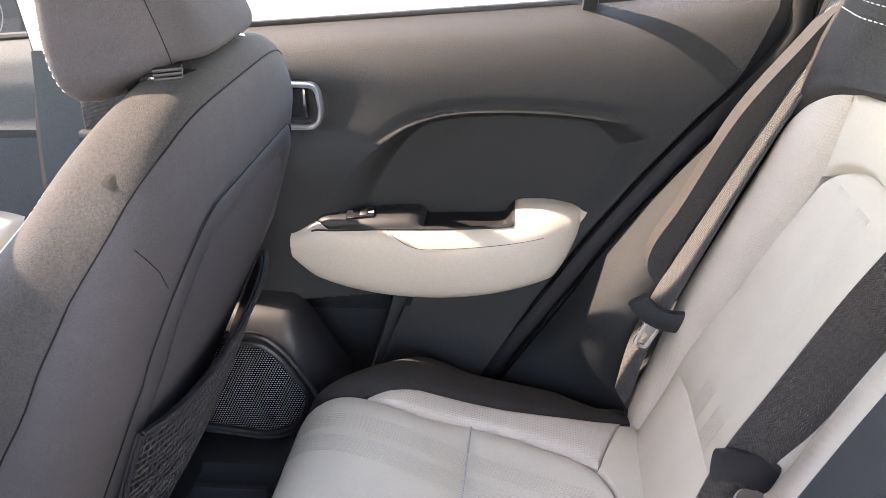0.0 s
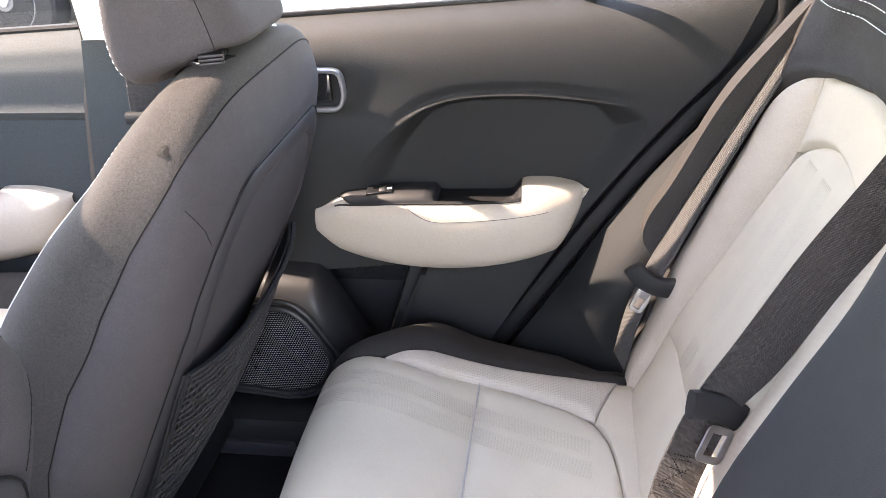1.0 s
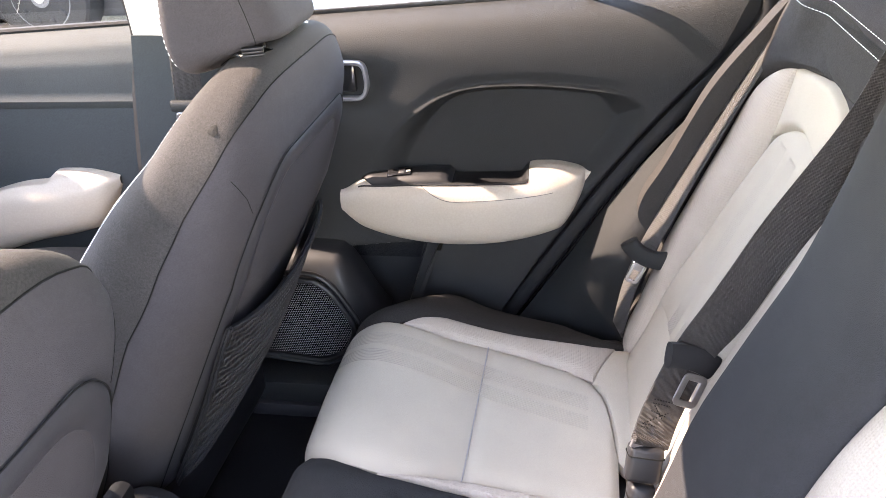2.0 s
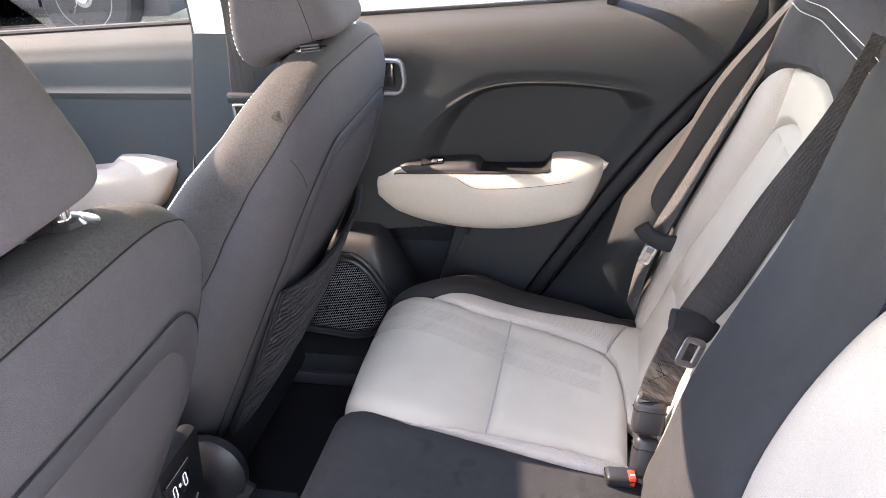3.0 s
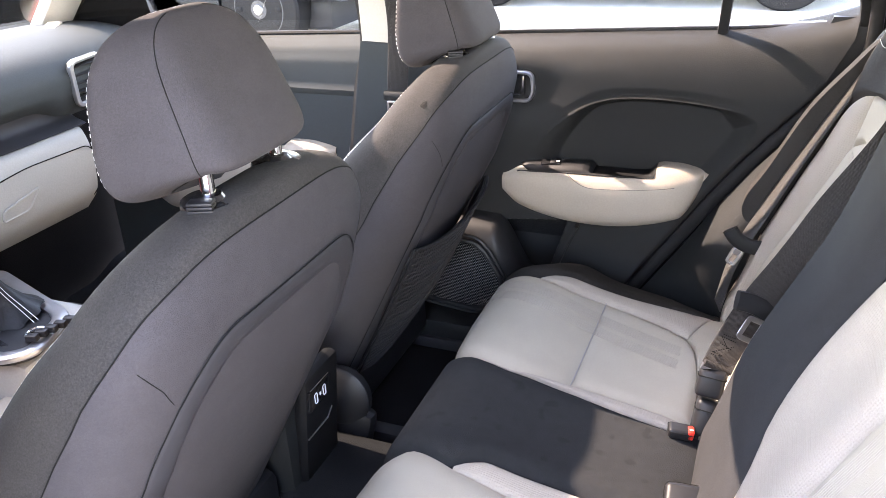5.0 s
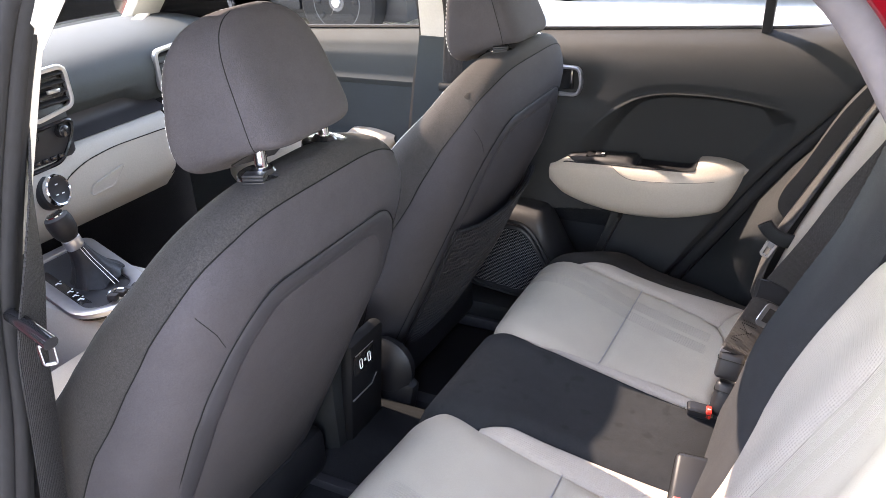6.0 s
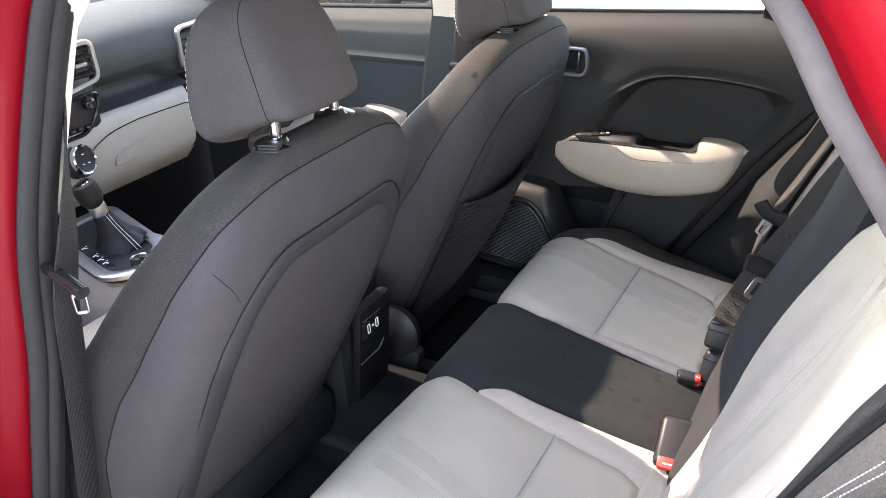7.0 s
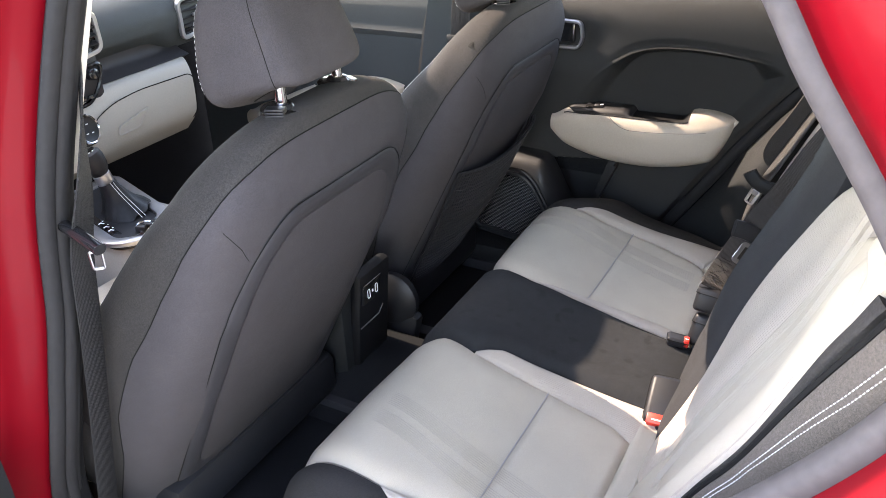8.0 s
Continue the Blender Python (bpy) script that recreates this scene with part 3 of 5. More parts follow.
rear_backrest = rear_bench
for s in (1, -1):
    back, k_in, k_out, k_lin, outer, crest, top = (far_back, K_IN, K_OUT, K_LIN, K_LOUT, 0.930, 1.0) if s > 0 else (back_near, N_IN, N_OUT, N_LIN, N_LOUT, 1.060, 1.088)
    kw = dict(side=1, depth=0.02)
    part("back_insert", both(patch(back, zone(0.60, crest, k_in, k_out), 50, 30, 0.008, 0.004, soft=0.12, **kw), s), LIGHT, rear_backrest, "smooth pale grey cloth")
    part("lower_insert", both(patch(back, zone(0.45, 0.60, k_in, k_out), 24, 30, 0.006, 0.004, soft=0.15, **kw), s), LIGHT, rear_backrest)
    if s > 0:
        part("side_bolster", patch(back, zone(0.45, 0.982, K_SEAM, outer), 60, 14, 0.009, 0.004, soft=0.2, **kw), RIBBED, rear_backrest, "pale ribbed cloth")
        part("inner_bolster", patch(back, zone(0.45, 0.955, k_lin, ((0.44, 0.21), (0.60, 0.205), (1.0, 0.205))), 50, 14, 0.009, 0.004, soft=0.2, **kw), RIBBED, rear_backrest)
        part("upper_pad", patch(back, crown_pad, 24, 40, 0.007, 0.004, soft=0.12, **kw), LIGHT, rear_backrest)
    else:
        part("side_bolster", flip(patch(back, zone(0.45, crest + 0.012, k_out, outer), 50, 14, 0.005, 0.003, soft=0.2, **kw)), RIBBED, rear_backrest, "pale ribbed cloth")
        part("inner_bolster", flip(patch(back, zone(0.45, crest + 0.012, k_lin, k_in), 50, 14, 0.009, 0.004, soft=0.2, **kw)), RIBBED, rear_backrest)
        part("upper_pad", flip(patch(back, zone(crest, top, k_lin, outer), 24, 36, 0.007, 0.003, soft=0.3, **kw)), LIGHT, rear_backrest)
    part("wing", both(patch(back, zone(0.45, 1.075, outer, ((0.44, 0.63), (0.60, 0.67), (0.90, 0.695), (1.08, 0.68)) if s > 0 else RIDGE), 50, 16, 0.008 if s > 0 else 0.001, 0.003, soft=0.2, side=1, depth=0.04), s), DARK2, rear_backrest, "charcoal cloth wing")
    if s > 0:
        part("shoulder", both(patch(back, zone(top, 1.06, ((0.9, 0.10), (1.1, 0.10)), ((0.9, 0.60), (1.0, 0.58), (1.1, 0.60))), 16, 40, 0.006, 0.003, soft=0.2, **kw), s), DARK2, rear_backrest)
    part("shoulder", both(patch(back, zone(crest + 0.012, top, ((0.9, 0.10), (1.1, 0.10)), k_lin), 14, 14, 0.006, 0.003, soft=0.2, **kw), s), DARK2, rear_backrest)
    part("top_pad", both(patch(back, lambda a, b: (at_z(max(1.06, top)) + (1 - at_z(max(1.06, top))) * a, 0.02 + 0.60 * b), 20, 40, 0.006, 0.003, 0.05, side=1, soft=0.2), s), DARK, rear_backrest)
    for off in (1.052, 1.068) if s > 0 else ():
        y = np.linspace(0.12, 0.585, 60)
        p = back(np.full(60, at_z(off)), y)
        part("stitching", both(stitches(p + A([-0.005, 0, 0.003]), 0.006, 0.003, 0.0006), s), WHITE, rear_backrest, "double white stitching")
    z = np.linspace(at_z(0.62), at_z(1.05), 60)
    for off in (0.640, 0.653) if s > 0 else ():
        p = back(z, np.full(60, off))
        part("stitching", both(stitches(p + normals(back, z, np.full(60, off)) * 0.0085, 0.006, 0.003, 0.0009), s), WHITE, rear_backrest)
    part("woven_stripes", both(stripes(back, (0.40, 0.345), (at_z(0.615), at_z(crest - 0.025)), 0.0, at_z0, side=1, lift=0.0079), s), FAINT, rear_backrest, "fine grey woven stripes")


def wing_side(u, k):
    """The near backrest's outer flank: from its ridge (k 0) back and out to the door seal (k 1)."""
    z = np.interp(u, BKU, BKC[:, 0])
    r = ramp(z, RIDGE)
    p = back_near(u, MID + r)
    w = ramp(z, ((0.5, 0.04), (0.88, 0.060), (1.0, 0.095), (1.1, 0.105)))
    return np.stack([p[..., 0] + w * k * 0.85 - 0.012 * np.sin(np.pi * np.clip(k, 0, 1)), MID + r + w * 0.55 * k, p[..., 2]], -1)


a, b = np.meshgrid(np.linspace(at_z(0.46), at_z(1.085), 60), np.linspace(0, 1, 16), indexing="ij")
flank = wing_side(a, b)
# the sun on this charcoal flank is painted in as a lighter brown
part("wing_side", flip(slab(flank, flank + A([0.02, -0.01, 0]))), LIT_KNIT, rear_backrest, "charcoal cloth flank with double white stitching")
part("wing_edge", flip(tube(wing_side(a[:, 0], 0 * a[:, 0]), 0.003, 6)), THREAD, rear_backrest)
for k in (0.35, 0.43):
    z = np.linspace(at_z(0.80), at_z(1.08), 60)
    part("stitching", flip(stitches(wing_side(z, 0 * z + k) + A([-0.0008, -0.0002, 0]), 0.0034, 0.0012, 0.0005)), WHITE, rear_backrest)
back = far_back


def centre_left(u):
    z = np.interp(u, BKU, BKC[:, 0])
    return 2 * MID - ramp(z, N_LIN) * (z < 0.92) - 0.110 * (z >= 0.92)


part("centre_back", patch(back, lambda a, b: (at_z(0.46) + (1 - at_z(0.46)) * a, centre_left(at_z(0.46) + (1 - at_z(0.46)) * a) * (1 - b) + 0.153 * b), 60, 26, 0.014, 0.004, side=1, soft=0.15, depth=0.05), COAL_BACK, rear_backrest, "charcoal woven centre backrest")
WING = ((0.665, 0.505), (0.70, 0.476), (0.74, 0.480), (0.80, 0.512), (0.92, 0.570), (1.01, 0.635), (1.05, 0.665))
wing_path = curve([(x, 0.607, z) for z, x in WING], 40)
part("wing_pad", slab(*[np.stack([wing_path + A([0.09 * t, 0.012 - 0.024 * math.sin(math.pi * (0.5 + 0.5 * t)) + o, 0]) for t in np.linspace(0, 1, 10)]) for o in (0, 0.035)]), DARK2, rear_backrest, "charcoal cloth side pad")
part("frame", slab(np.stack([np.stack([back(np.array(u), np.array(y)) + A([0.05, 0, 0]) for y in np.linspace(-0.60, 0.624, 20)]) for u in np.linspace(0, 0.99, 20)]),
                   np.stack([np.stack([back(np.array(u), np.array(y)) + A([0.10, 0, 0]) for y in np.linspace(-0.60, 0.624, 20)]) for u in np.linspace(0, 0.99, 20)])), SOFT, rear_backrest)

# ---------------------------------------------------------------- front seats
XR = ((0.22, -0.337), (0.32, -0.283), (0.40, -0.24), (0.50, -0.185), (0.60, -0.13), (0.70, -0.078), (0.80, -0.025), (0.90, 0.012), (0.97, 0.032), (1.07, 0.042))
DEP = ((0.22, 0.19), (0.32, 0.225), (0.40, 0.25), (0.60, 0.285), (0.743, 0.28), (0.83, 0.245), (0.90, 0.21), (0.96, 0.165), (1.0, 0.14), (1.07, 0.095))
SEAM_IN = ((0.25, 0.075), (0.40, 0.085), (0.515, 0.092), (0.625, 0.115), (0.744, 0.117), (0.85, 0.096), (0.916, 0.076), (0.957, 0.057), (1.0, 0.037), (1.03, 0.022), (1.07, 0.010))
WID = ((0.22, 0.20), (0.32, 0.215), (0.40, 0.225), (0.60, 0.245), (0.80, 0.25), (0.90, 0.245), (1.07, 0.235))
Z0, ZS, ZT = 0.28, 0.895, 1.070


def seat_outline(s):
    """Up one side, over the shoulders and down the other: (y, z)."""
    s = np.clip(s, 0, 1)
    th = np.pi * np.clip((s - 0.34) / 0.32, 0, 1)
    zl = Z0 + (ZS - Z0) * np.where(s < 0.5, np.clip(s / 0.34, 0, 1), np.clip((1 - s) / 0.34, 0, 1))
    c, sn = np.cos(th), np.sin(th)
    z = zl + (ZT - ZS) * np.abs(sn) ** (2 / 2.5)
    y = -ramp(z, WID) * np.sign(c) * np.abs(c) ** (2 / 2.7)
    return y, z


def seat_shell(s, k):
    """The seat's padded skin round the outline s; k from -1 (front, middle) to 1 (rear, middle)."""
    y, z = seat_outline(s)
    zi = np.minimum(z, ZS - 0.03)
    f = np.pi / 2 * np.clip(k, -1, 1)
    c, sn = np.abs(np.cos(f)) ** (2 / 4.2), np.sign(k) * np.abs(np.sin(f)) ** (2 / 3.4)
    yy, zz = y * c, zi + (z - zi) * c
    d = ramp(zz, DEP)
    return np.stack([ramp(zz, XR) - d / 2 + d / 2 * sn, yy, zz], -1)


def seat_rear(y, z):
    """The seat's rear face as a sheet over (y, z)."""
    w = ramp(z, WID)
    q = np.clip(np.abs(y) / w, 0, 0.995)
    d = ramp(z, DEP)
    return np.stack([ramp(z, XR) - d / 2 + d / 2 * (1 - q**4) ** 0.26, y, z], -1)


def seam_k(s):
    """Where the main seam runs round the outline, by its distance from the rear face."""
    z = seat_outline(s)[1]
    q = 1 - 2 * ramp(z, SEAM_IN) / ramp(z, DEP)
    return np.sign(q) * 2 / np.pi * np.arcsin(np.abs(q) ** 1.7)


SKIN_S, SKIN_K = np.meshgrid(np.linspace(0.1, 0.9, 500), np.linspace(0.0, 0.95, 160), indexing="ij")
SKIN = seat_shell(SKIN_S, SKIN_K)


def seat_skin_at(y, z):
    """The place on the seat's rear skin that has this y and z."""
    i = np.argmin((SKIN[..., 1] - y) ** 2 + (SKIN[..., 2] - z) ** 2)
    return SKIN.reshape(-1, 3)[i]


def stain_patch(at, r0):
    """A thin ragged spot lying on the seat's side cloth."""
    s, k = np.meshgrid(np.linspace(0.02, 0.98, 700), np.linspace(-0.5, 0.6, 200), indexing="ij")
    i = np.argmin(((seat_shell(s, k) - A(at)) ** 2).sum(-1))
    p0 = seat_shell(s, k).reshape(-1, 3)[i]
    n = normals(seat_shell, s.flat[i : i + 1], k.flat[i : i + 1])[0]
    n = n * np.sign(n @ (p0 - A([-0.10, 0, 0.8])))
    e = np.cross(n, (0, 0, 1))
    e /= np.linalg.norm(e)
    f, r = np.meshgrid(np.linspace(0, 2 * np.pi, 25), np.linspace(0.02, 1, 5), indexing="ij")
    rr = (r0 * r * (1 + 0.14 * np.sin(3 * f + 1) + 0.08 * np.sin(5 * f)))[..., None]
    return grid(p0 + n * 0.0012 * (1.3 - r[..., None]) + rr * (np.cos(f)[..., None] * e + 1.2 * np.sin(f)[..., None] * np.cross(n, e)))


def shift(vf, d):
    return [(x + d[0], y + d[1], z + d[2]) for x, y, z in vf[0]], vf[1]


def headrest_skin(u, v):
    """A loaf-shaped pad leaning forward: u round it from the rear, v from bottom to top."""
    a = 2 * np.pi * u
    c, sn = np.cos(a), np.sin(a)
    x, y = (np.sign(k) * np.abs(k) ** (2 / 5.7) for k in (c, sn))
    n = np.where(v > 0.5, 2.9, 6.5)
    f = np.pi * (v - 0.5)
    r = np.abs(np.cos(f)) ** (2 / n)
    h = 0.5 + 0.5 * np.sign(v - 0.5) * np.abs(np.sin(f)) ** (2 / n)
    w, d = (0.110 - 0.015 * h) * r, (0.085 - 0.055 * h - 0.034 * (1 - h) ** 4 * np.clip(-x, 0, 1)) * r
    z = 0.150 * h - 0.040 * (1 - h) ** 2 * np.clip((0.7 - x) / 1.7, 0, 1) * np.abs(y) ** 2
    return np.stack([-0.048 - 0.016 * h + d * x, w * y * (1 - 0.195 * x), z], -1)


def skin_mesh(fn, u0, u1, v0, v1, nu, nv, out=0.0):
    u, v = np.meshgrid(np.linspace(u0, u1, nu), np.linspace(v0, v1, nv), indexing="ij")
    p = fn(u, v)
    return grid(p + (normals(fn, u, v) * out if out else 0))


def front_seat(cy, rise, net):
    """A front seat: cy its middle, rise how far the head restraint is pulled up."""
    at = (-0.30, cy, 0.28)
    name = "charcoal cloth front seat with mesh map pocket" if net else "charcoal cloth driver seat with padded back panel"
    seat = thing("front_seat", at, name, "car seat", "front seats")
    o = (0, cy, 0)

    def mv(vf):
        """Into place; the driver seat's flanks widen low down to fit the camera's view."""
        if not net:
            vf = [(x, y * (1 + (0.13 if y < 0 else 0.15) * float(sstep(0.94, 0.64, z) if y < 0 else sstep(0.74, 0.46, z))), z) for x, y, z in vf[0]], vf[1]
        return shift(vf, o)

    s = np.linspace(0, 1, 90)
    rows_r = [seat_shell(s, seam_k(s) + (1 - seam_k(s)) * t) for t in np.r_[0, 0.03, 0.08, np.linspace(0.15, 1, 24)]]
    rows_g = [seat_shell(s, -0.58 + (seam_k(s) + 0.58) * t) for t in np.r_[np.linspace(0, 0.9, 12), 0.96, 1.0]]
    rows_f = [seat_shell(s, -1 + 0.42 * t) for t in np.linspace(0, 1, 16)]
    part("rear_cover", mv(grid(np.stack(rows_r))), DARK, seat, "charcoal woven cloth")
    part("side_cover", mv(grid(np.stack(rows_g))), DARK2, seat, "charcoal knitted cloth")
    part("front_cover", mv(grid(np.stack(rows_f))), LIGHT, seat, "pale grey seat face")
    out = lambda k, e: seat_shell(s, k) + normals(seat_shell, s, k) * e  # noqa: E731
    part("piping", mv(tube(out(seam_k(s), -0.0003), 0.0009, 6)), THREAD, seat)
    for k in (-0.555, -0.525):
        part("stitching", mv(stitches(seat_shell(s, 0 * s + k), 0.0045, 0.002, 0.00045)), WHITE, seat, "white stitching")
    for sg in (1, -1):
        marks = [seat_skin_at(sg * (0.247 - 0.061 * q), 1.003 - 0.103 * q) for q in np.linspace(0.45, 1, 6)]
        part("seam", mv(tube(curve(marks, 30), 0.0004, 5)), THREAD, seat)
        part("stitching", mv(stitches(curve(marks, 40), 0.005, 0.0012, 0.0006)), THREAD, seat)
    if net:
        for p0 in ((-0.020, -0.203, 1.010),):
            part("stain", mv(stain_patch(p0, 0.0055)), STAIN, seat, "small dark stain on the cloth")
    # moulded panel on the back
    outline = rounded([(-0.175, 0.36), (0.175, 0.36), (0.203, 0.82), (0.178, 0.905), (0.128, 0.953), (-0.128, 0.953), (-0.178, 0.905), (-0.203, 0.82)], 0.05, 8)
    c0 = A(outline).mean(0)
    rings = [c0 + (A(outline + outline[:1]) - c0) * t for t in (1.0, 0.99, 0.97, 0.90, 0.85, 0.81, 0.76, 0.5, 0.25, 0.02)]
    hs = (0.000, 0.002, 0.004, 0.0045, 0.002, -0.003, -0.007, -0.011, -0.012, -0.012)
    p = np.stack([seat_rear(r[:, 0], r[:, 1]) + A([h, 0, 0]) for r, h in zip(rings, hs)])
    part("back_panel", mv(grid(p)), MOULD, seat, "smooth charcoal back panel")
    edge = [seat_rear(a, b) + A([0.002, 0, 0]) for a, b in outline]
    part("panel_seam", mv(tube(edge, 0.0009, 5, closed=True)), THREAD, seat)
    if net:
        pocket_net(seat, cy)
    # hinge covers and base
    for sg in ((-1,) if net else ()):
        prof = [(0.0, -0.008), (0.05, -0.006), (0.062, 0.0), (0.065, 0.02), (0.05, 0.03), (0.0, 0.032)]
        part("hinge_cover", shift(lathe(prof, (-0.215, sg * 0.235, 0.42), (0, sg, 0.1), 24), o), SOFT, seat, "glossy charcoal hinge cover")
        part("hinge_cover", shift(box((-0.30, sg * 0.245, 0.37), (0.30, 0.04, 0.12), 0.018, (0, 14, 0)), o), SOFT, seat)
    u, v = np.meshgrid(np.linspace(0, 1, 24), np.linspace(-1, 1, 24), indexing="ij")
    top = np.stack([-0.26 - 0.46 * u, v * (0.195 + 0.045 * sstep(0.05, 0.35, u)), 0.545 + 0.03 * u - 0.05 * (u > 0.86) * (u - 0.86) / 0.14 + 0.035 * abs(v) ** 4 * (1 - 0.5 * u) - 0.03 * abs(v) ** 12], -1)
    part("seat_cushion", mv(slab(top, np.stack([top[..., 0], top[..., 1] * 0.96, 0 * u + 0.40], -1))), LIGHT, seat, "pale grey seat cushion")
    for sg in (1, -1):
        run = curve([(-0.33, sg * 0.205, 0.49), (-0.38, sg * 0.222, 0.52), (-0.50, sg * 0.225, 0.535), (-0.68, sg * 0.215, 0.535), (-0.745, sg * 0.20, 0.50)], 24)
        part("cushion_side", mv(sweep(run, oval(0.045, 0.075, 18, 2.6), (0, 0, 1))), DARK2, seat, "charcoal cloth cushion side")
    part("seat_base", mv(box((-0.45, 0, 0.37), (0.46, 0.40, 0.10), 0.02)), SOFT, seat)
    for sg in (1, -1):
        part("seat_rail", mv(box((-0.42, sg * 0.185, 0.295), (0.62, 0.035, 0.03), 0.004)), MOULD, seat, "dark metal seat rail")
    # head restraint
    base = A([0, cy, 1.050 + rise])
    head = part("head_restraint", shift(skin_mesh(headrest_skin, 0, 1, 0.0, 1.0, 90, 50), tuple(base)), DARK, seat, "charcoal woven head restraint")
    hv = np.linspace(0, 1, 160)
    loop = headrest_skin((235 - 110 * hv) / 360, 0.16 + 0.76 * np.sin(np.pi * hv) ** 0.4)
    mid = A([-0.05, 0, 0.08])
    part("stitching", stitches(mid + (loop - mid) * 1.001 + base, 0.0045, 0.003, 0.0006), WHITE, head, "white stitching")
    hu = np.linspace(-0.27, 0.27, 70)
    part("piping", tube(headrest_skin(hu % 1.0, 0 * hu + 0.035) + base, 0.0015, 6), THREAD, head)
    for deg, lean in ((283, 6), (77, -6)):
        hu = np.linspace(0.03, 0.93, 50)
        part("seam", tube(headrest_skin((deg + lean * hu) / 360, hu) + base, 0.0006, 5), THREAD, head)
    for sg in (1, -1):
        x0, y0 = -0.016, cy + sg * 0.063
        part("post", cat([lathe([(0.0078, 0), (0.0078, 0.06 + rise)], (x0, y0, 1.045), (0, 0, 1), 16)]), CHROME, seat, "chrome post")
        part("collar", lathe([(0.028, -0.012), (0.0305, -0.003), (0.0295, 0.003), (0.026, 0.0055), (0.017, 0.006), (0.013, 0.011), (0.0080, 0.012)], (x0, y0, 1.062), (0.06, 0, 1), 28), SMOKE, seat, "smoky chrome collar")
    part("release_button", cat([box((-0.008, cy - 0.086, 1.064 + 0.004 * k), (0.026, 0.016, 0.0035), 0.0012, (0, 0, 20)) for k in range(3)]), SOFT, seat)
    return seat


def pocket_net(seat, cy):
    """A mesh map pocket with an elastic rim on the seat's back."""
    def net_at(a, b):
        y = -0.20 + 0.40 * a + 0.05 * (1 - b) * (1 - 2 * a)
        top = 0.738 - 0.022 * np.sin(np.pi * a)
        z = 0.34 + (top - 0.34) * b
        p = seat_rear(y * 0.97, np.maximum(z, 0.40)) - A([0.55, 0, 1.0]) * np.maximum(0.40 - z, 0)[..., None]
        return p + A([1, 0, 0]) * (0.017 + 0.022 * np.sin(np.pi * a) * np.sin(np.pi * np.clip(b, 0, 1) * 0.8) + 0.006 * np.sin(b * 60) * b * (1 - b))[..., None]
    t = np.linspace(0, 1, 40)
    threads = []
    for k in range(34):
        threads.append(tube(net_at(t, 0 * t + k / 33 + 0.005 * np.sin(t * 55 + 2.2 * k)) + A([0, cy, 0]), 0.0013, 4))
    for k in range(46):
        threads.append(tube(net_at(0 * t + k / 45, t) + A([0, cy, 0]), 0.0007, 4))
    net = part("pocket_net", cat(threads), NET, seat, "black elastic mesh pocket")
    a, b = np.meshgrid(np.linspace(0, 1, 12), np.linspace(0, 1, 12), indexing="ij")
    p = net_at(a, b) + A([-0.004, cy, 0])
    part("pocket_back", slab(p, p - A([0.003, 0, 0])), SOFT, net)
    rim = net_at(t, 0 * t + 1) + A([0.001, cy, 0])
    part("pocket_rim", cat([tube(rim, 0.0035, 6), stitches(rim + A([0.003, 0, 0.002]), 0.01, 0.008, 0.0009)]), SOFT, net)
    part("pocket_rim", tube(net_at(0 * t, t) + A([0, cy, 0]), 0.003, 6), SOFT, net)


front_seat(-0.322, 0.045, False)
front_seat(0.375, 0.022, True)
# ---------------------------------------------------------------- far rear door
RECESS = [tuple(p) for p in curve([(-0.04, 0.66), (-0.006, 0.733), (0.02, 0.772), (0.06, 0.818), (0.106, 0.853), (0.149, 0.876), (0.20, 0.888), (0.28, 0.891), (0.36, 0.886),
                                   (0.431, 0.876), (0.463, 0.869), (0.483, 0.855), (0.482, 0.83), (0.465, 0.79), (0.43, 0.742), (0.385, 0.69), (0.36, 0.66)], 90)]


def inside(poly, x, z):
    """Signed distance to a polygon, inside positive."""
    p = A(poly)
    q = np.roll(p, -1, 0)
    best, sign = np.full(x.shape, 9.0), np.zeros(x.shape, bool)
    for (ax, az), (bx_, bz) in zip(p, q):
        ex, ez = bx_ - ax, bz - az
        t = np.clip(((x - ax) * ex + (z - az) * ez) / (ex * ex + ez * ez + 1e-12), 0, 1)
        best = np.minimum(best, np.hypot(x - ax - t * ex, z - az - t * ez))
        sign ^= ((az > z) != (bz > z)) & (x < ex * (z - az) / (ez + 1e-12) + ax)
    return np.where(sign, best, -best)


DOORC = curve([(0.30, 0.655), (0.45, 0.672), (0.58, 0.695), (0.68, 0.706), (0.80, 0.708), (0.90, 0.712), (0.96, 0.719), (1.0, 0.735), (1.024, 0.760), (1.04, 0.792)], 80)


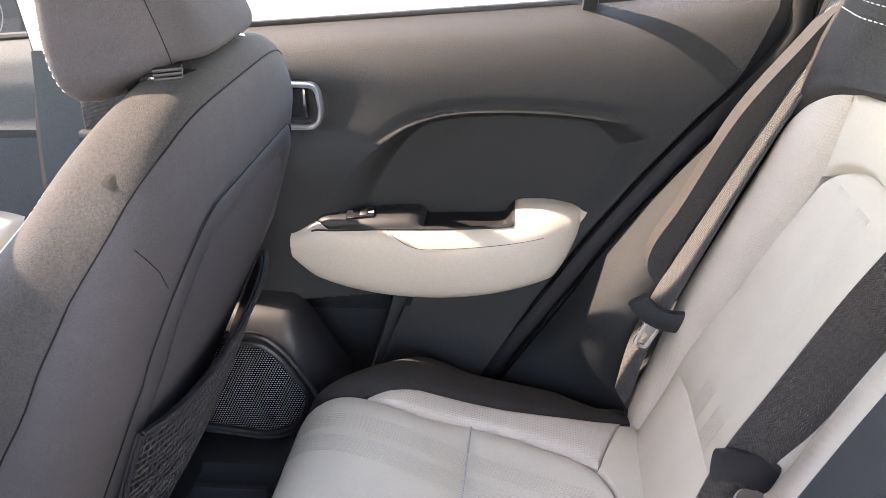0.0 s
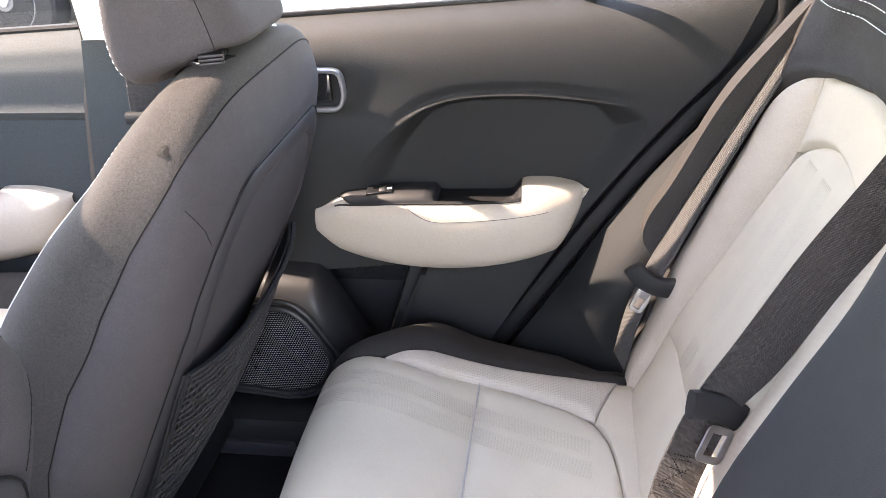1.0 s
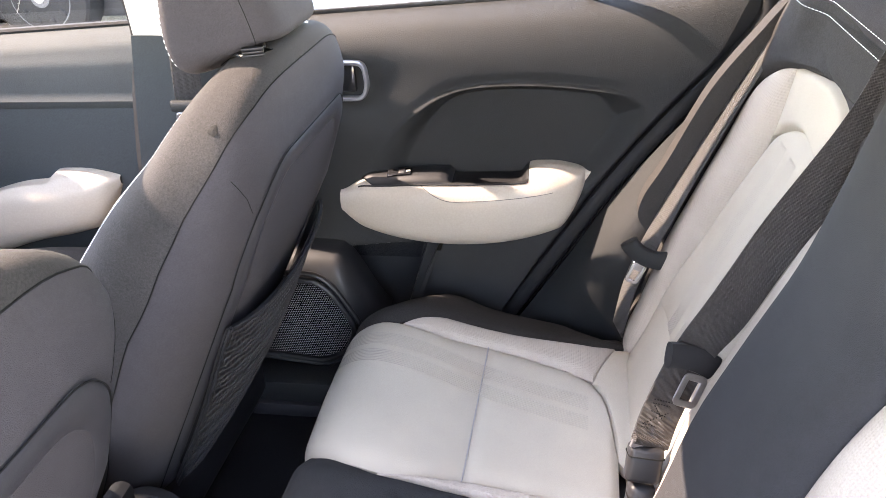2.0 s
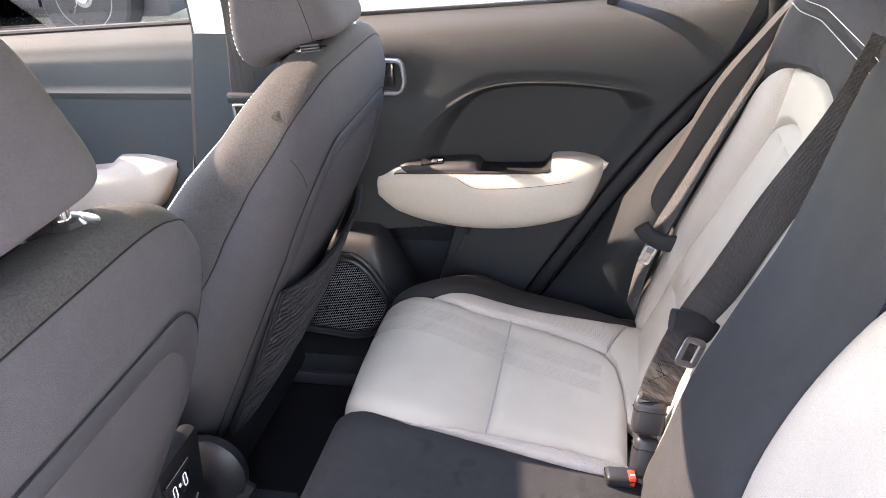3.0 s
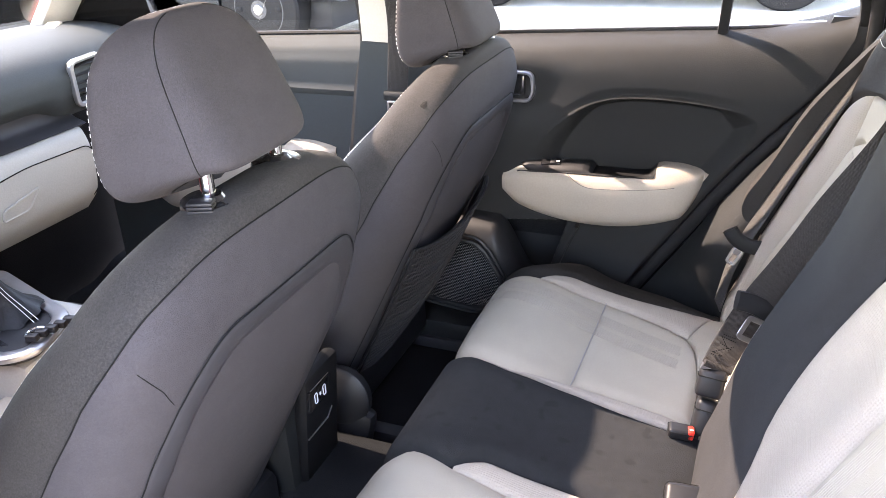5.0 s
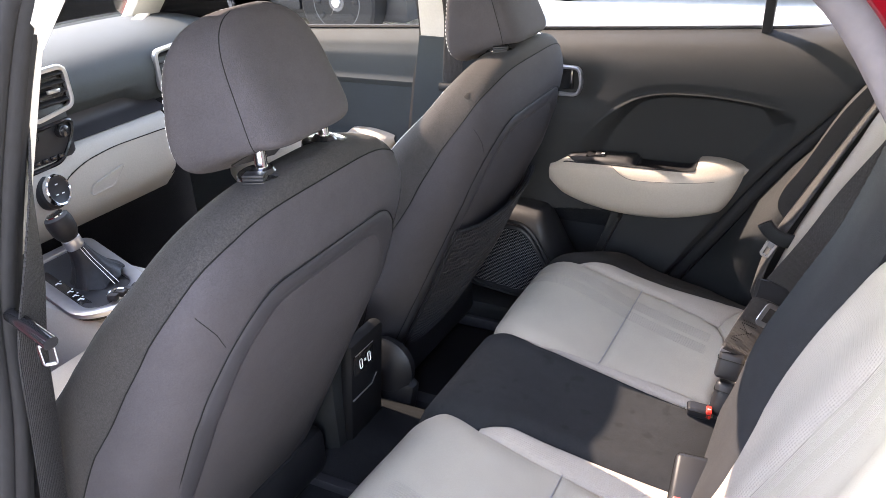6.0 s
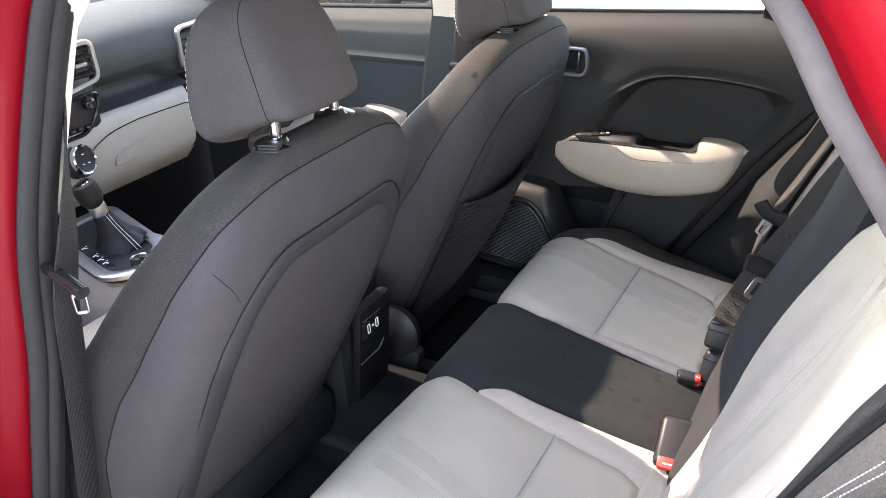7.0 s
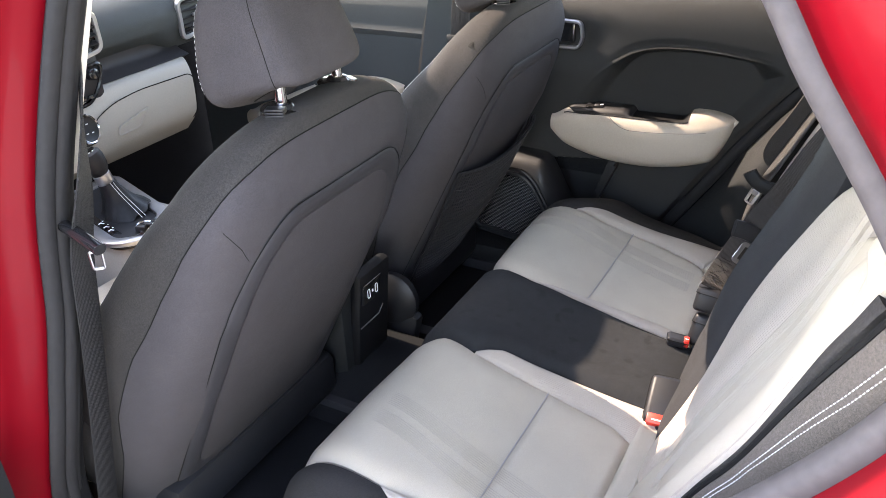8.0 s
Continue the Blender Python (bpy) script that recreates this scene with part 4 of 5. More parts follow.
def door_y(x, z):
    """The far door's inner face: a swelling upper roll, a beaded oval hollow and an open pocket low down."""
    y = ramp(z, DOORC.tolist())
    d = inside(RECESS, x, z)
    rear = sstep(0.40, 0.47, x + (0.87 - z) * 0.62)
    front = sstep(0.16, 0.02, x)
    y = y + 0.0035 * sstep(-0.026, -0.006, d) * (1 - rear) * (1 - 0.9 * front) * sstep(0.74, 0.82, z)
    y = y + (0.025 - 0.012 * front) * sstep(0.0, 0.014 + 0.034 * rear + 0.05 * front, d)
    y = y - 0.0045 * np.exp(-(((d + 0.001) / 0.0042) ** 2)) * sstep(0.74, 0.82, z) * (1 - rear) * (1 - 0.8 * front)
    y = y + 0.014 * sstep(0.10, 0.0, np.hypot((x + 0.01) / 1.6, z - 0.90))
    edge = 0.093 + (z - 0.596) * 0.32
    lid = 0.594 + 0.10 * (x - 0.09)
    y = y + 0.10 * sstep(lid + 0.004, lid - 0.009, z) * sstep(-0.26, -0.24, x) * sstep(edge + 0.003, edge - 0.003, x)
    y = y + 0.004 * sstep(0.600, 0.590, z) * sstep(edge - 0.003, edge + 0.003, x) * sstep(0.30, 0.12, x)
    return np.minimum(y, 0.793)


far_door = thing("rear_door", (0.15, 0.74, 0.40), "charcoal plastic rear door with beige armrest and speaker", "car door")
zz, tt = np.meshgrid(np.linspace(0.33, 1.038, 320), np.linspace(0, 1, 320), indexing="ij")
xx = -0.24 + (XD(zz) - 0.012 + 0.24) * tt
belt_line = lambda x, z: z + (-0.025 + 0.045 * x + 0.7 * np.clip(x - 0.42, 0, 1) ** 2) * sstep(0.90, 1.0, z)  # noqa: E731
zs = belt_line(xx, zz)
dp = np.stack([xx, door_y(xx, zz), zs], -1)
part("door_panel", slab(dp, np.stack([xx, np.full_like(xx, 0.80), zs], -1)), PLASTIC, far_door, "grained charcoal plastic panel")
part("window_strip", sweep(np.stack([np.linspace(-0.24, 0.68, 30), np.full(30, 0.783), 1.002 + 0.041 * np.linspace(0, 1, 30)], 1), oval(0.004, 0.005, 8), (0, 0, 1)), RUBBER, far_door)
part("window_divider", sweep([(0.392, 0.775, 1.02), (0.425, 0.60, 1.41)], oval(0.011, 0.008, 8, 4), (0, 1, 0)), RUBBER, far_door, "black window divider bar")
part("window_frame", sweep(A(curve([(-0.235, 0.775, 1.03), (-0.19, 0.65, 1.30), (-0.13, 0.605, 1.375), (0.10, 0.60, 1.38), (0.40, 0.60, 1.375), (0.55, 0.635, 1.29), (0.635, 0.72, 1.13), (0.655, 0.765, 1.05)], 60)), oval(0.014, 0.012, 10, 3), (0, 1, 0)), RUBBER, far_door)

# armrest: a boat-shaped pad on the door
def armrest_skin(u, v):
    x = -0.064 + 0.461 * u
    top = 0.722 + 0.012 * sstep(0.0, 0.4, u) + 0.006 * u - 0.022 * sstep(0.12, 0.0, u) - 0.006 * np.clip((u - 0.88) / 0.12, 0, 1) ** 2
    low = 0.667 - 0.073 * np.clip(np.sin(np.pi * np.clip((u + 0.10) / 1.16, 0, 1)), 0, 1) ** 0.75 + 0.085 * np.clip((u - 0.88) / 0.12, 0, 1) ** 1.6 + 0.012 * sstep(0.1, 0, u)
    out = 0.062 * np.clip(1 - np.abs(2 * u - 0.95) ** 3.2, 0, 1) ** 0.6 + 0.004
    f = np.pi * (v - 0.5)
    c, s = np.abs(np.cos(f)) ** (2 / 3.4), np.sign(v - 0.5) * np.abs(np.sin(f)) ** (2 / 3.0)
    lift = 0.010 * sstep(0.70, 0.80, u) * (1 - 0.9 * sstep(0.84, 1.0, u)) * sstep(0.70, 0.95, v) - 0.013 * sstep(0.45, 0.48, u) * sstep(0.77, 0.73, u) * sstep(0.79, 0.84, v)
    return np.stack([x + 0 * v, 0.718 - out * c + 0.02 * (1 - c), (top + low) / 2 + (top - low) / 2 * s + lift], -1)


arm = part("armrest", skin_mesh(armrest_skin, 0, 1, 0, 1, 140, 90), CREAM, far_door, "pale beige padded armrest")
su = np.linspace(0.33, 0.86, 50)
sv = 0.60 + 0.24 * (1 - np.clip((su - 0.33) / 0.17, 0, 1)) ** 2.5 + 0.05 * (su - 0.44)
part("crease", tube(armrest_skin(su, sv) + normals(armrest_skin, su, sv) * 0.0001, 0.0006, 5), WORN_SHEEN, arm)
# switch pod and pull cup
def tray(u0, u1, taper, swell):
    """A dark inlay lying in the armrest's top."""
    u, a = np.meshgrid(np.linspace(u0, u1, 60), np.linspace(0, 1, 24), indexing="ij")
    v0 = 0.775 + 0.16 * (1 - sstep(u0, u0 + taper, u)) if taper else 0.775 + 0 * u
    p = armrest_skin(u, v0 + (0.995 - v0) * a)
    p[..., 2] += 0.0018 + swell * sstep(u0, u0 + 0.08, u) * sstep(u1, u1 - 0.05, u) * np.sin(np.pi * a) ** 0.6
    p[..., 1] -= 0.0012
    return slab(p, p - A([0, -0.001, 0.004]))


part("switch_pod", tray(0.07, 0.47, 0.10, 0.006), SOFT, far_door, "black window switch pod")
part("window_switch", box((0.055, 0.694, 0.7385), (0.046, 0.020, 0.005), 0.002, (14, -7, 0)), GLOSSY, far_door)
part("switch_mark", box((0.072, 0.692, 0.7428), (0.008, 0.004, 0.0012), 0, (14, -7, 0)), PRINT, far_door)
part("switch_mark", box((0.060, 0.694, 0.7412), (0.012, 0.014, 0.003), 0.001, (18, -7, 0)), SOFT, far_door)
# shallow black inlay; its colour stands for the shade in a deep cup
part("pull_cup", tray(0.465, 0.765, 0.0, 0.0), INK, far_door, "shallow pull cup, shade in its black")
lip_u = np.linspace(0.09, 0.76, 50)
part("pull_cup", tube(armrest_skin(lip_u, 0 * lip_u + 0.772) + A([0, -0.001, 0.001]), 0.0016, 6), SOFT, far_door)
# inner handle with a silver frame
hx = rounded([(-0.085, 0.872), (-0.002, 0.872), (0.008, 0.895), (0.004, 0.935), (-0.085, 0.938)], 0.014, 6)
hp = A([(a, 0.712, b) for a, b in hx])
part("handle_frame", sweep(hp, oval(0.004, 0.008, 10, 3), (0, 1, 0), True), GREY, far_door, "satin silver handle frame")
part("handle", box((-0.042, 0.724, 0.905), (0.055, 0.014, 0.050), 0.006), GLOSSY, far_door)
part("handle_bowl", prism(hx, lambda a, b, h: (a, 0.732 + h, b), 0.01), SOFT, far_door)
# speaker pod low on the door
def pod_skin(u, v):
    x = -0.245 + 0.262 * u
    zt = 0.592 - 0.125 * sstep(0.66, 1.02, u) + 0.006 * np.sin(u * 4)
    f = np.pi * (v - 0.5)
    c, s = np.abs(np.cos(f)) ** (2 / 3.0), np.sign(v - 0.5) * np.abs(np.sin(f)) ** (2 / 4.0)
    out = 0.085 * (1 - 0.35 * sstep(0.7, 1.0, u))
    return np.stack([x + 0 * v, 0.70 - out * c, 0.33 + (zt - 0.33) * (0.5 + 0.5 * s)], -1)


part("speaker_pod", skin_mesh(pod_skin, 0, 1, 0, 1, 40, 40), SOFT, far_door, "smooth black speaker pod")
GRILLE = rounded([(-0.245, 0.385), (-0.115, 0.370), (-0.062, 0.392), (-0.037, 0.452), (-0.078, 0.527), (-0.105, 0.552), (-0.245, 0.558)], 0.022, 6)
GY = 0.612
part("grille_rim", sweep(A([(a, GY, b) for a, b in GRILLE]), oval(0.006, 0.007, 8), (0, 1, 0), True), SOFT, far_door)
part("grille_rim", sweep(A([(a, GY + 0.004, b) for a, b in [(A(GRILLE).mean(0) + (A(q) - A(GRILLE).mean(0)) * 1.13) for q in GRILLE]]), oval(0.005, 0.006, 8), (0, 1, 0), True), SOFT, far_door)


def grille_dots():
    """Small proud lozenges in rows, the look of a pressed speaker mesh."""
    v, f = [], []
    g = A(GRILLE)
    k = 0
    for r in range(48):
        for c in range(48):
            x, z = -0.24 + 0.0046 * c + 0.0023 * (r % 2), 0.37 + 0.0041 * r
            if inside(GRILLE, A([x]), A([z]))[0] < 0.004:
                continue
            o = len(v)
            for dx, dz, dy in ((-0.0017, 0, 0), (0, -0.0011, 0), (0.0017, 0, 0), (0, 0.0011, 0), (0, 0.0002, -0.0012)):
                v.append((x + dx, GY + 0.002 + dy, z + dz))
            f += [(o, o + 1, o + 4), (o + 1, o + 2, o + 4), (o + 2, o + 3, o + 4), (o + 3, o, o + 4)]
    return v, f


grille = part("speaker_grille", prism(GRILLE, lambda a, b, h: (a, GY + 0.0025 + h, b), 0.004), GLOSSY, far_door, "black speaker grille")
# light grey dots paint the glints on the black grille
dots = part("grille_mesh", grille_dots(), MESH, grille)
tagged(dots, kind="stuff")
# the pocket's shade, painted as a black sheet at its back, and its edge
shade_outline = rounded([(-0.235, 0.36), (0.02, 0.36), (0.080, 0.590), (-0.235, 0.585)], 0.01, 3)
part("pocket_shade", prism(shade_outline, lambda a, b, h: (a, 0.789 - h, b), 0.006), CARPET, far_door, "black sheet for the pocket's shade")
part("door_pocket", slab(*[np.stack([np.broadcast_to(A([[0.125], [0.10], [0.075], [0.065]]), (4, 6)), np.broadcast_to(np.linspace(0.655, 0.70, 6), (4, 6)) + 0, np.broadcast_to(A([[0.60], [0.545], [0.48], [0.40]]), (4, 6))], -1) + A([o, 0, 0]) for o in (0.004, -0.004)]), PLASTIC, far_door)

# ---------------------------------------------------------------- far wheel-arch trim beside the backrest
def trim_skin(u, v):
    z = 0.38 + 0.70 * u
    x0 = XT(z) - 0.004
    x1 = np.maximum(ramp(z, ((0.38, 0.50), (0.66, 0.53), (0.72, 0.54), (0.80, 0.565), (0.92, 0.625), (1.05, 0.70))), x0 + 0.05)
    belly = 0.030 * np.exp(-(((z - 0.60) / 0.10) ** 2)) * np.sin(np.pi * np.clip(v, 0, 1)) + 0.008 * np.sin(np.pi * np.clip(v, 0, 1))
    return np.stack([x0 + (x1 - x0) * v - 0.4 * belly, 0.705 - 0.075 * v**0.8 - belly, z], -1)


for s in (1, -1):
    u, v = np.meshgrid(np.linspace(0, 1, 40), np.linspace(0, 1, 16), indexing="ij")
    p = trim_skin(u, v)
    if s > 0:
        setting("trim", both(slab(p, p + A([0.03, 0.02, 0])), s), PLASTIC, "grained charcoal wheel arch trim", "trim")
    setting("trim", both(slab(*[np.stack([np.stack([A([(0.700 - 0.19 * j / 9 if s > 0 else 0.80) + 0.55 * i / 9, 0.70 + o - 0.10 * j / 9, 1.06 + 0.36 * j / 9]) for j in range(10)]) for i in range(10)]) for o in (0, 0.015)]), s), PALE, "pale ivory rear pillar trim", "trim")
setting("parcel_shelf", panel((0.80, -0.62, 1.03), (0.80, 0.64, 1.03), (1.40, 0.60, 1.03), (1.40, -0.58, 1.03)), PLASTIC, "charcoal parcel shelf", "shelf")

# ---------------------------------------------------------------- middle pillar trims
for s in (1, -1):
    def strip(rows, o):
        return slab(*[A([[(x0, y + k, z), ((x0 + x1) / 2, y - 0.012 + k, z), (x1, y + k, z)] for z, x0, x1, y in rows]) for k in (0, o)])
    low = [(0.33, -0.50, -0.24, 0.70), (0.60, -0.475, -0.23, 0.692), (0.85, -0.43, -0.215, 0.685), (1.0, -0.395, -0.20, 0.672)]
    up = [(1.002, -0.388, -0.205, 0.668), (1.20, -0.36, -0.18, 0.61), (1.42, -0.33, -0.15, 0.54)]
    if s < 0:
        low = [(0.33, -0.50, -0.30, 0.70), (0.60, -0.475, -0.27, 0.692), (0.85, -0.43, -0.235, 0.672), (1.03, -0.395, -0.19, 0.63)]
        up = [(1.033, -0.388, -0.166, 0.624), (1.24, -0.33, -0.110, 0.584), (1.285, -0.31, -0.080, 0.569), (1.42, -0.28, -0.02, 0.54)]
    # the far trim takes the lighter dash skin: sunlight put into its colour
    setting("pillar_trim", both(strip(low, 0.03), s), DASH_AND_LIT_TRIM if s > 0 else PLASTIC, "grained charcoal lower pillar trim", "trim")
    setting("pillar_trim", both(strip(up, 0.03), s), PALE, "pale ivory upper pillar trim", "trim")

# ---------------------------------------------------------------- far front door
def fdoor_y(x, z):
    y = ramp(z, ((0.30, 0.70), (0.60, 0.705), (0.80, 0.71), (0.862, 0.712), (0.866, 0.702), (0.872, 0.702), (0.878, 0.708), (0.95, 0.715), (0.99, 0.73), (1.012, 0.76), (1.02, 0.785)))
    return y + 0 * x


front_door = thing("front_door", (-0.85, 0.74, 0.40), "charcoal front passenger door with beige armrest", "car door")
zz, tt = np.meshgrid(np.linspace(0.30, 1.018, 90), np.linspace(0, 1, 40), indexing="ij")
xx = -1.30 + (-0.505 + (zz - 0.60) * 0.26 + 1.30) * tt
zs = zz + (-0.019 + 0.04 * (xx + 0.5)) * sstep(0.90, 1.0, zz)
# charcoal door in the lighter dash skin, which stands for sunlight on it
part("door_panel", slab(np.stack([xx, fdoor_y(xx, zz), zs], -1), np.stack([xx, np.full_like(xx, 0.80), zs], -1)), DASH_AND_LIT_TRIM, front_door, "door panel, lighter grey for sunlight")
part("armrest", shift((lambda vf: ([(x * 1.3 - 0.495 - 0.402 * 1.3, y - 0.012, z - 0.012 - 0.11 * float(sstep(0.27, -0.06, x))) for x, y, z in vf[0]], vf[1]))(skin_mesh(armrest_skin, 0, 0.985, 0, 1, 60, 30)), (0, 0, 0)), CREAM, front_door, "pale beige armrest")
part("window_strip", sweep([(-1.28, 0.775, 0.968), (-0.40, 0.775, 1.003)], oval(0.008, 0.006, 8), (0, 0, 1)), RUBBER, front_door)
part("seal", sweep(curve([(-0.495, 0.70, 0.40), (-0.468, 0.705, 0.64), (-0.425, 0.703, 0.88), (-0.395, 0.70, 1.0), (-0.375, 0.64, 1.18), (-0.35, 0.57, 1.40)], 30), oval(0.014, 0.014, 8), (0, 1, 0)), RUBBER, front_door, "black rubber seal")
part("mirror_panel", panel((-1.34, 0.72, 0.96), (-1.06, 0.765, 0.97), (-1.04, 0.69, 1.20), (-1.28, 0.67, 1.12)), GLOSSY, front_door, "black mirror corner panel")
near_front = thing("front_door", (-0.85, -0.72, 0.40), "closed red driver door", "car door")
part("door_panel", panel((-1.30, -0.71, 0.30), (-1.30, -0.73, 1.02), (-0.40, -0.73, 1.02), (-0.50, -0.70, 0.30), 0.07), RED, near_front)


# ---------------------------------------------------------------- near rear door, standing open
open_door = thing("rear_door", (-0.24, -0.76, 0.40), "open red rear door with charcoal inner panel", "car door")
swing = Matrix.Translation((-0.24, -0.77, 0)) @ Matrix.Rotation(radians(-72), 4, "Z")


def swung(vf):
    return [tuple(swing @ Vector(v)) for v in vf[0]], vf[1]


zz, tt = np.meshgrid(np.linspace(0.33, 1.03, 40), np.linspace(0, 1, 30), indexing="ij")
wide = 0.50 + (zz - 0.33) * 0.72
skin = np.stack([0.02 + wide * tt, 0.02 * np.sin(np.pi * (zz - 0.33) / 0.7), zz], -1)
part("door_skin", swung(slab(skin - A([0, 0.09, 0]), skin - A([0, 0.06, 0]))), RED, open_door)
part("door_panel", swung(slab(skin - A([0, 0.058, 0]), skin + A([0, 0.0, 0]))), PLASTIC, open_door, "charcoal inner panel")
part("window_frame", swung(sweep(curve([(0.03, -0.03, 1.03), (0.08, -0.02, 1.25), (0.15, 0.0, 1.40), (0.55, 0.0, 1.40), (0.80, -0.01, 1.25), (0.98, -0.03, 1.04)], 40), oval(0.03, 0.02, 10, 3), (0, 1, 0))), RUBBER, open_door, "black window frame")
part("pane", swung(slab(*[A([[(0.03 + 0.09 * k, -0.03 + 0.012 * k + o, 1.03 + 0.123 * k), (0.98 - 0.055 * k * k, -0.03 + 0.012 * k + o, 1.03 + 0.123 * k)] for k in range(4)]) for o in (0, 0.004)])), PANE, open_door, "clear door glass")
part("armrest", swung(([(x + 0.30, -y + 0.70, z) for x, y, z in skin_mesh(armrest_skin, 0, 1, 0, 1, 40, 24)[0]], skin_mesh(armrest_skin, 0, 1, 0, 1, 40, 24)[1])), CREAM, open_door, "pale beige armrest")

for s in (1, -1):
    run = curve([(-1.36, MID + s * 0.655, 0.99), (-1.06, MID + s * 0.585, 1.24), (-0.77, MID + s * 0.53, 1.41)], 14)
    setting("pillar_trim", sweep(run, oval(0.05, 0.028, 12, 3), (0, 0, 1)), PALE, "pale ivory windscreen pillar trim", "trim")

# ---------------------------------------------------------------- dashboard
dash = thing("dashboard", (-1.05, 0.25, 0.65), "charcoal dashboard with pale lower half and silver vents", "dashboard")
yy = np.linspace(-0.66, 0.69, 60)


def dash_strip(pairs, y=yy):
    """A strip of the dashboard: rows of (x, z) from top to bottom, bowed across the car."""
    bow = -0.10 * ((y - MID) / 0.68) ** 4
    return np.stack([np.stack([x + bow, y, z + 0 * y - 0.02 * ((y - MID) / 0.68) ** 4], -1) for x, z in curve(pairs, 24)])


p = dash_strip([(-1.36, 1.03), (-1.15, 1.045), (-1.00, 1.03), (-0.945, 0.985), (-0.945, 0.94), (-0.962, 0.898)])
p[..., 2] += 0.030 * np.clip((0.945 - p[..., 2]) / 0.047, 0, 1) * (1 - sstep(0.24, 0.33, p[..., 1]))
part("upper_dash", slab(p, p - A([0.03, 0, 0.02])), DASH_AND_LIT_TRIM, dash, "soft charcoal upper dashboard")
p = dash_strip([(-0.960, 0.938), (-0.985, 0.920), (-0.982, 0.885), (-0.940, 0.866)], np.linspace(0.02, 0.345, 40))
part("storage_ledge", slab(p, p - A([0.02, 0, 0.01])), MOULD, dash, "dark open ledge")
p = dash_strip([(-0.965, 0.868), (-0.935, 0.860), (-0.922, 0.84), (-0.916, 0.80), (-0.925, 0.72), (-0.97, 0.665)], np.linspace(-0.66, 0.44, 90))
p[..., 0] -= 0.22 * sstep(0.315, 0.40, p[..., 1])
part("lower_dash", slab(p, p - A([0.03, 0, 0.01])), LOWER, dash, "pale beige lower dashboard")
g_out = rounded([(-0.062, 0.69), (-0.018, 0.80), (0.05, 0.824), (0.135, 0.832), (0.318, 0.826), (0.318, 0.72), (0.30, 0.68)], 0.03, 6)
gx = lambda y, z: ramp(z, ((0.62, -1.0), (0.665, -0.967), (0.72, -0.923), (0.80, -0.912), (0.84, -0.918), (0.86, -0.932))) - 0.10 * ((y - MID) / 0.68) ** 4  # noqa: E731
part("glovebox_seam", tube(A([(gx(a, b) + 0.002, a, b) for a, b in g_out[:-6]]), 0.0013, 6), THREAD, dash)
lat = rounded([(0.048, 0.742), (0.115, 0.745), (0.150, 0.785), (0.055, 0.765)], 0.008, 4)
part("glovebox_latch", tube(A([(gx(a, b) + 0.003, a, b) for a, b in lat + lat[:1]]), 0.0025, 6), LOWER, dash, "recessed glovebox latch")
part("glovebox_latch", prism(lat, lambda a, b, h: (gx(a, b) + 0.001 + h, a, b), 0.003), LOWER, dash)


def vent(cy, cz, w, h, x, lean=0.0):
    o = rounded([(cy - w, cz - h), (cy + w, cz - h * 0.7), (cy + w * 0.95, cz + h), (cy - w, cz + h * 0.95)], 0.018, 6)
    fr = part("vent_frame", sweep(A([(x - 0.10 * ((a - MID) / 0.68) ** 4, a, b) for a, b in o]), oval(0.006, 0.007, 8, 3), (1, 0, 0), True), GREY, dash, "satin silver vent frame")
    part("vent_back", prism(o, lambda a, b, t: (x - 0.012 + t - 0.10 * ((a - MID) / 0.68) ** 4, a, b), 0.004), GLOSSY, fr)
    for k in range(5):
        z = cz - h * 0.75 + h * 1.5 * k / 4
        part("vane", box((x - 0.002 - 0.10 * ((cy - MID) / 0.68) ** 4, cy, z), (0.014, w * 1.75, 0.004), 0.001, (0, 25, 0)), SOFT, fr)
    part("vent_knob", box((x + 0.006 - 0.10 * ((cy - MID) / 0.68) ** 4, cy + 0.01, cz + 0.004), (0.008, 0.03, 0.008), 0.002), GREY, fr)


vent(0.012, 0.985, 0.052, 0.050, -0.925)
vent(0.385, 0.955, 0.05, 0.05, -0.94)
part("control_panel", box((-0.945, -0.05, 0.90), (0.05, 0.20, 0.13), 0.02), SOFT, dash, "black centre stack with screen")
part("screen", box((-0.915, -0.145, 0.965), (0.02, 0.20, 0.13), 0.008), GLOSSY, dash, "dark glossy touch screen")
part("stack_bezel", sweep(A([(-0.921, a, b) for a, b in rounded([(-0.16, 0.835), (0.0, 0.84), (0.035, 0.88), (0.05, 0.925), (-0.16, 0.915)], 0.02, 5)]), oval(0.005, 0.006, 8), (1, 0, 0), True), GLOSSY, dash)
part("stack_knob", lathe([(0.014, 0), (0.013, 0.016), (0.010, 0.018)], (-0.918, 0.012, 0.905), (1, 0, 0.1), 20), GLOSSY, dash)
for k in range(4):
    part("stack_button", box((-0.917, -0.06 + 0.02 * k, 0.855), (0.006, 0.015, 0.009), 0.002), GLOSSY, dash)
knob = part("climate_knob", lathe([(0.040, -0.02), (0.039, 0.006), (0.034, 0.008), (0.0335, 0.018), (0.031, 0.020), (0.024, 0.0165)], (-0.918, -0.045, 0.788), (1, 0.25, 0.25), 36), SOFT, dash, "black climate dial with silver ring")
part("ring", lathe([(0.0350, 0.010), (0.0350, 0.0195), (0.0325, 0.0222), (0.0295, 0.0205), (0.0295, 0.016)], (-0.918, -0.045, 0.788), (1, 0.25, 0.25), 36), CHROME, knob)
for a, b in ((0.0, 0.012), (-0.008, -0.008), (0.009, -0.010)):
    part("mark", box((-0.900 - 0.25 * a - 0.25 * b, -0.041 + a, 0.7925 + b), (0.001, 0.006, 0.0022), 0), PRINT, knob)
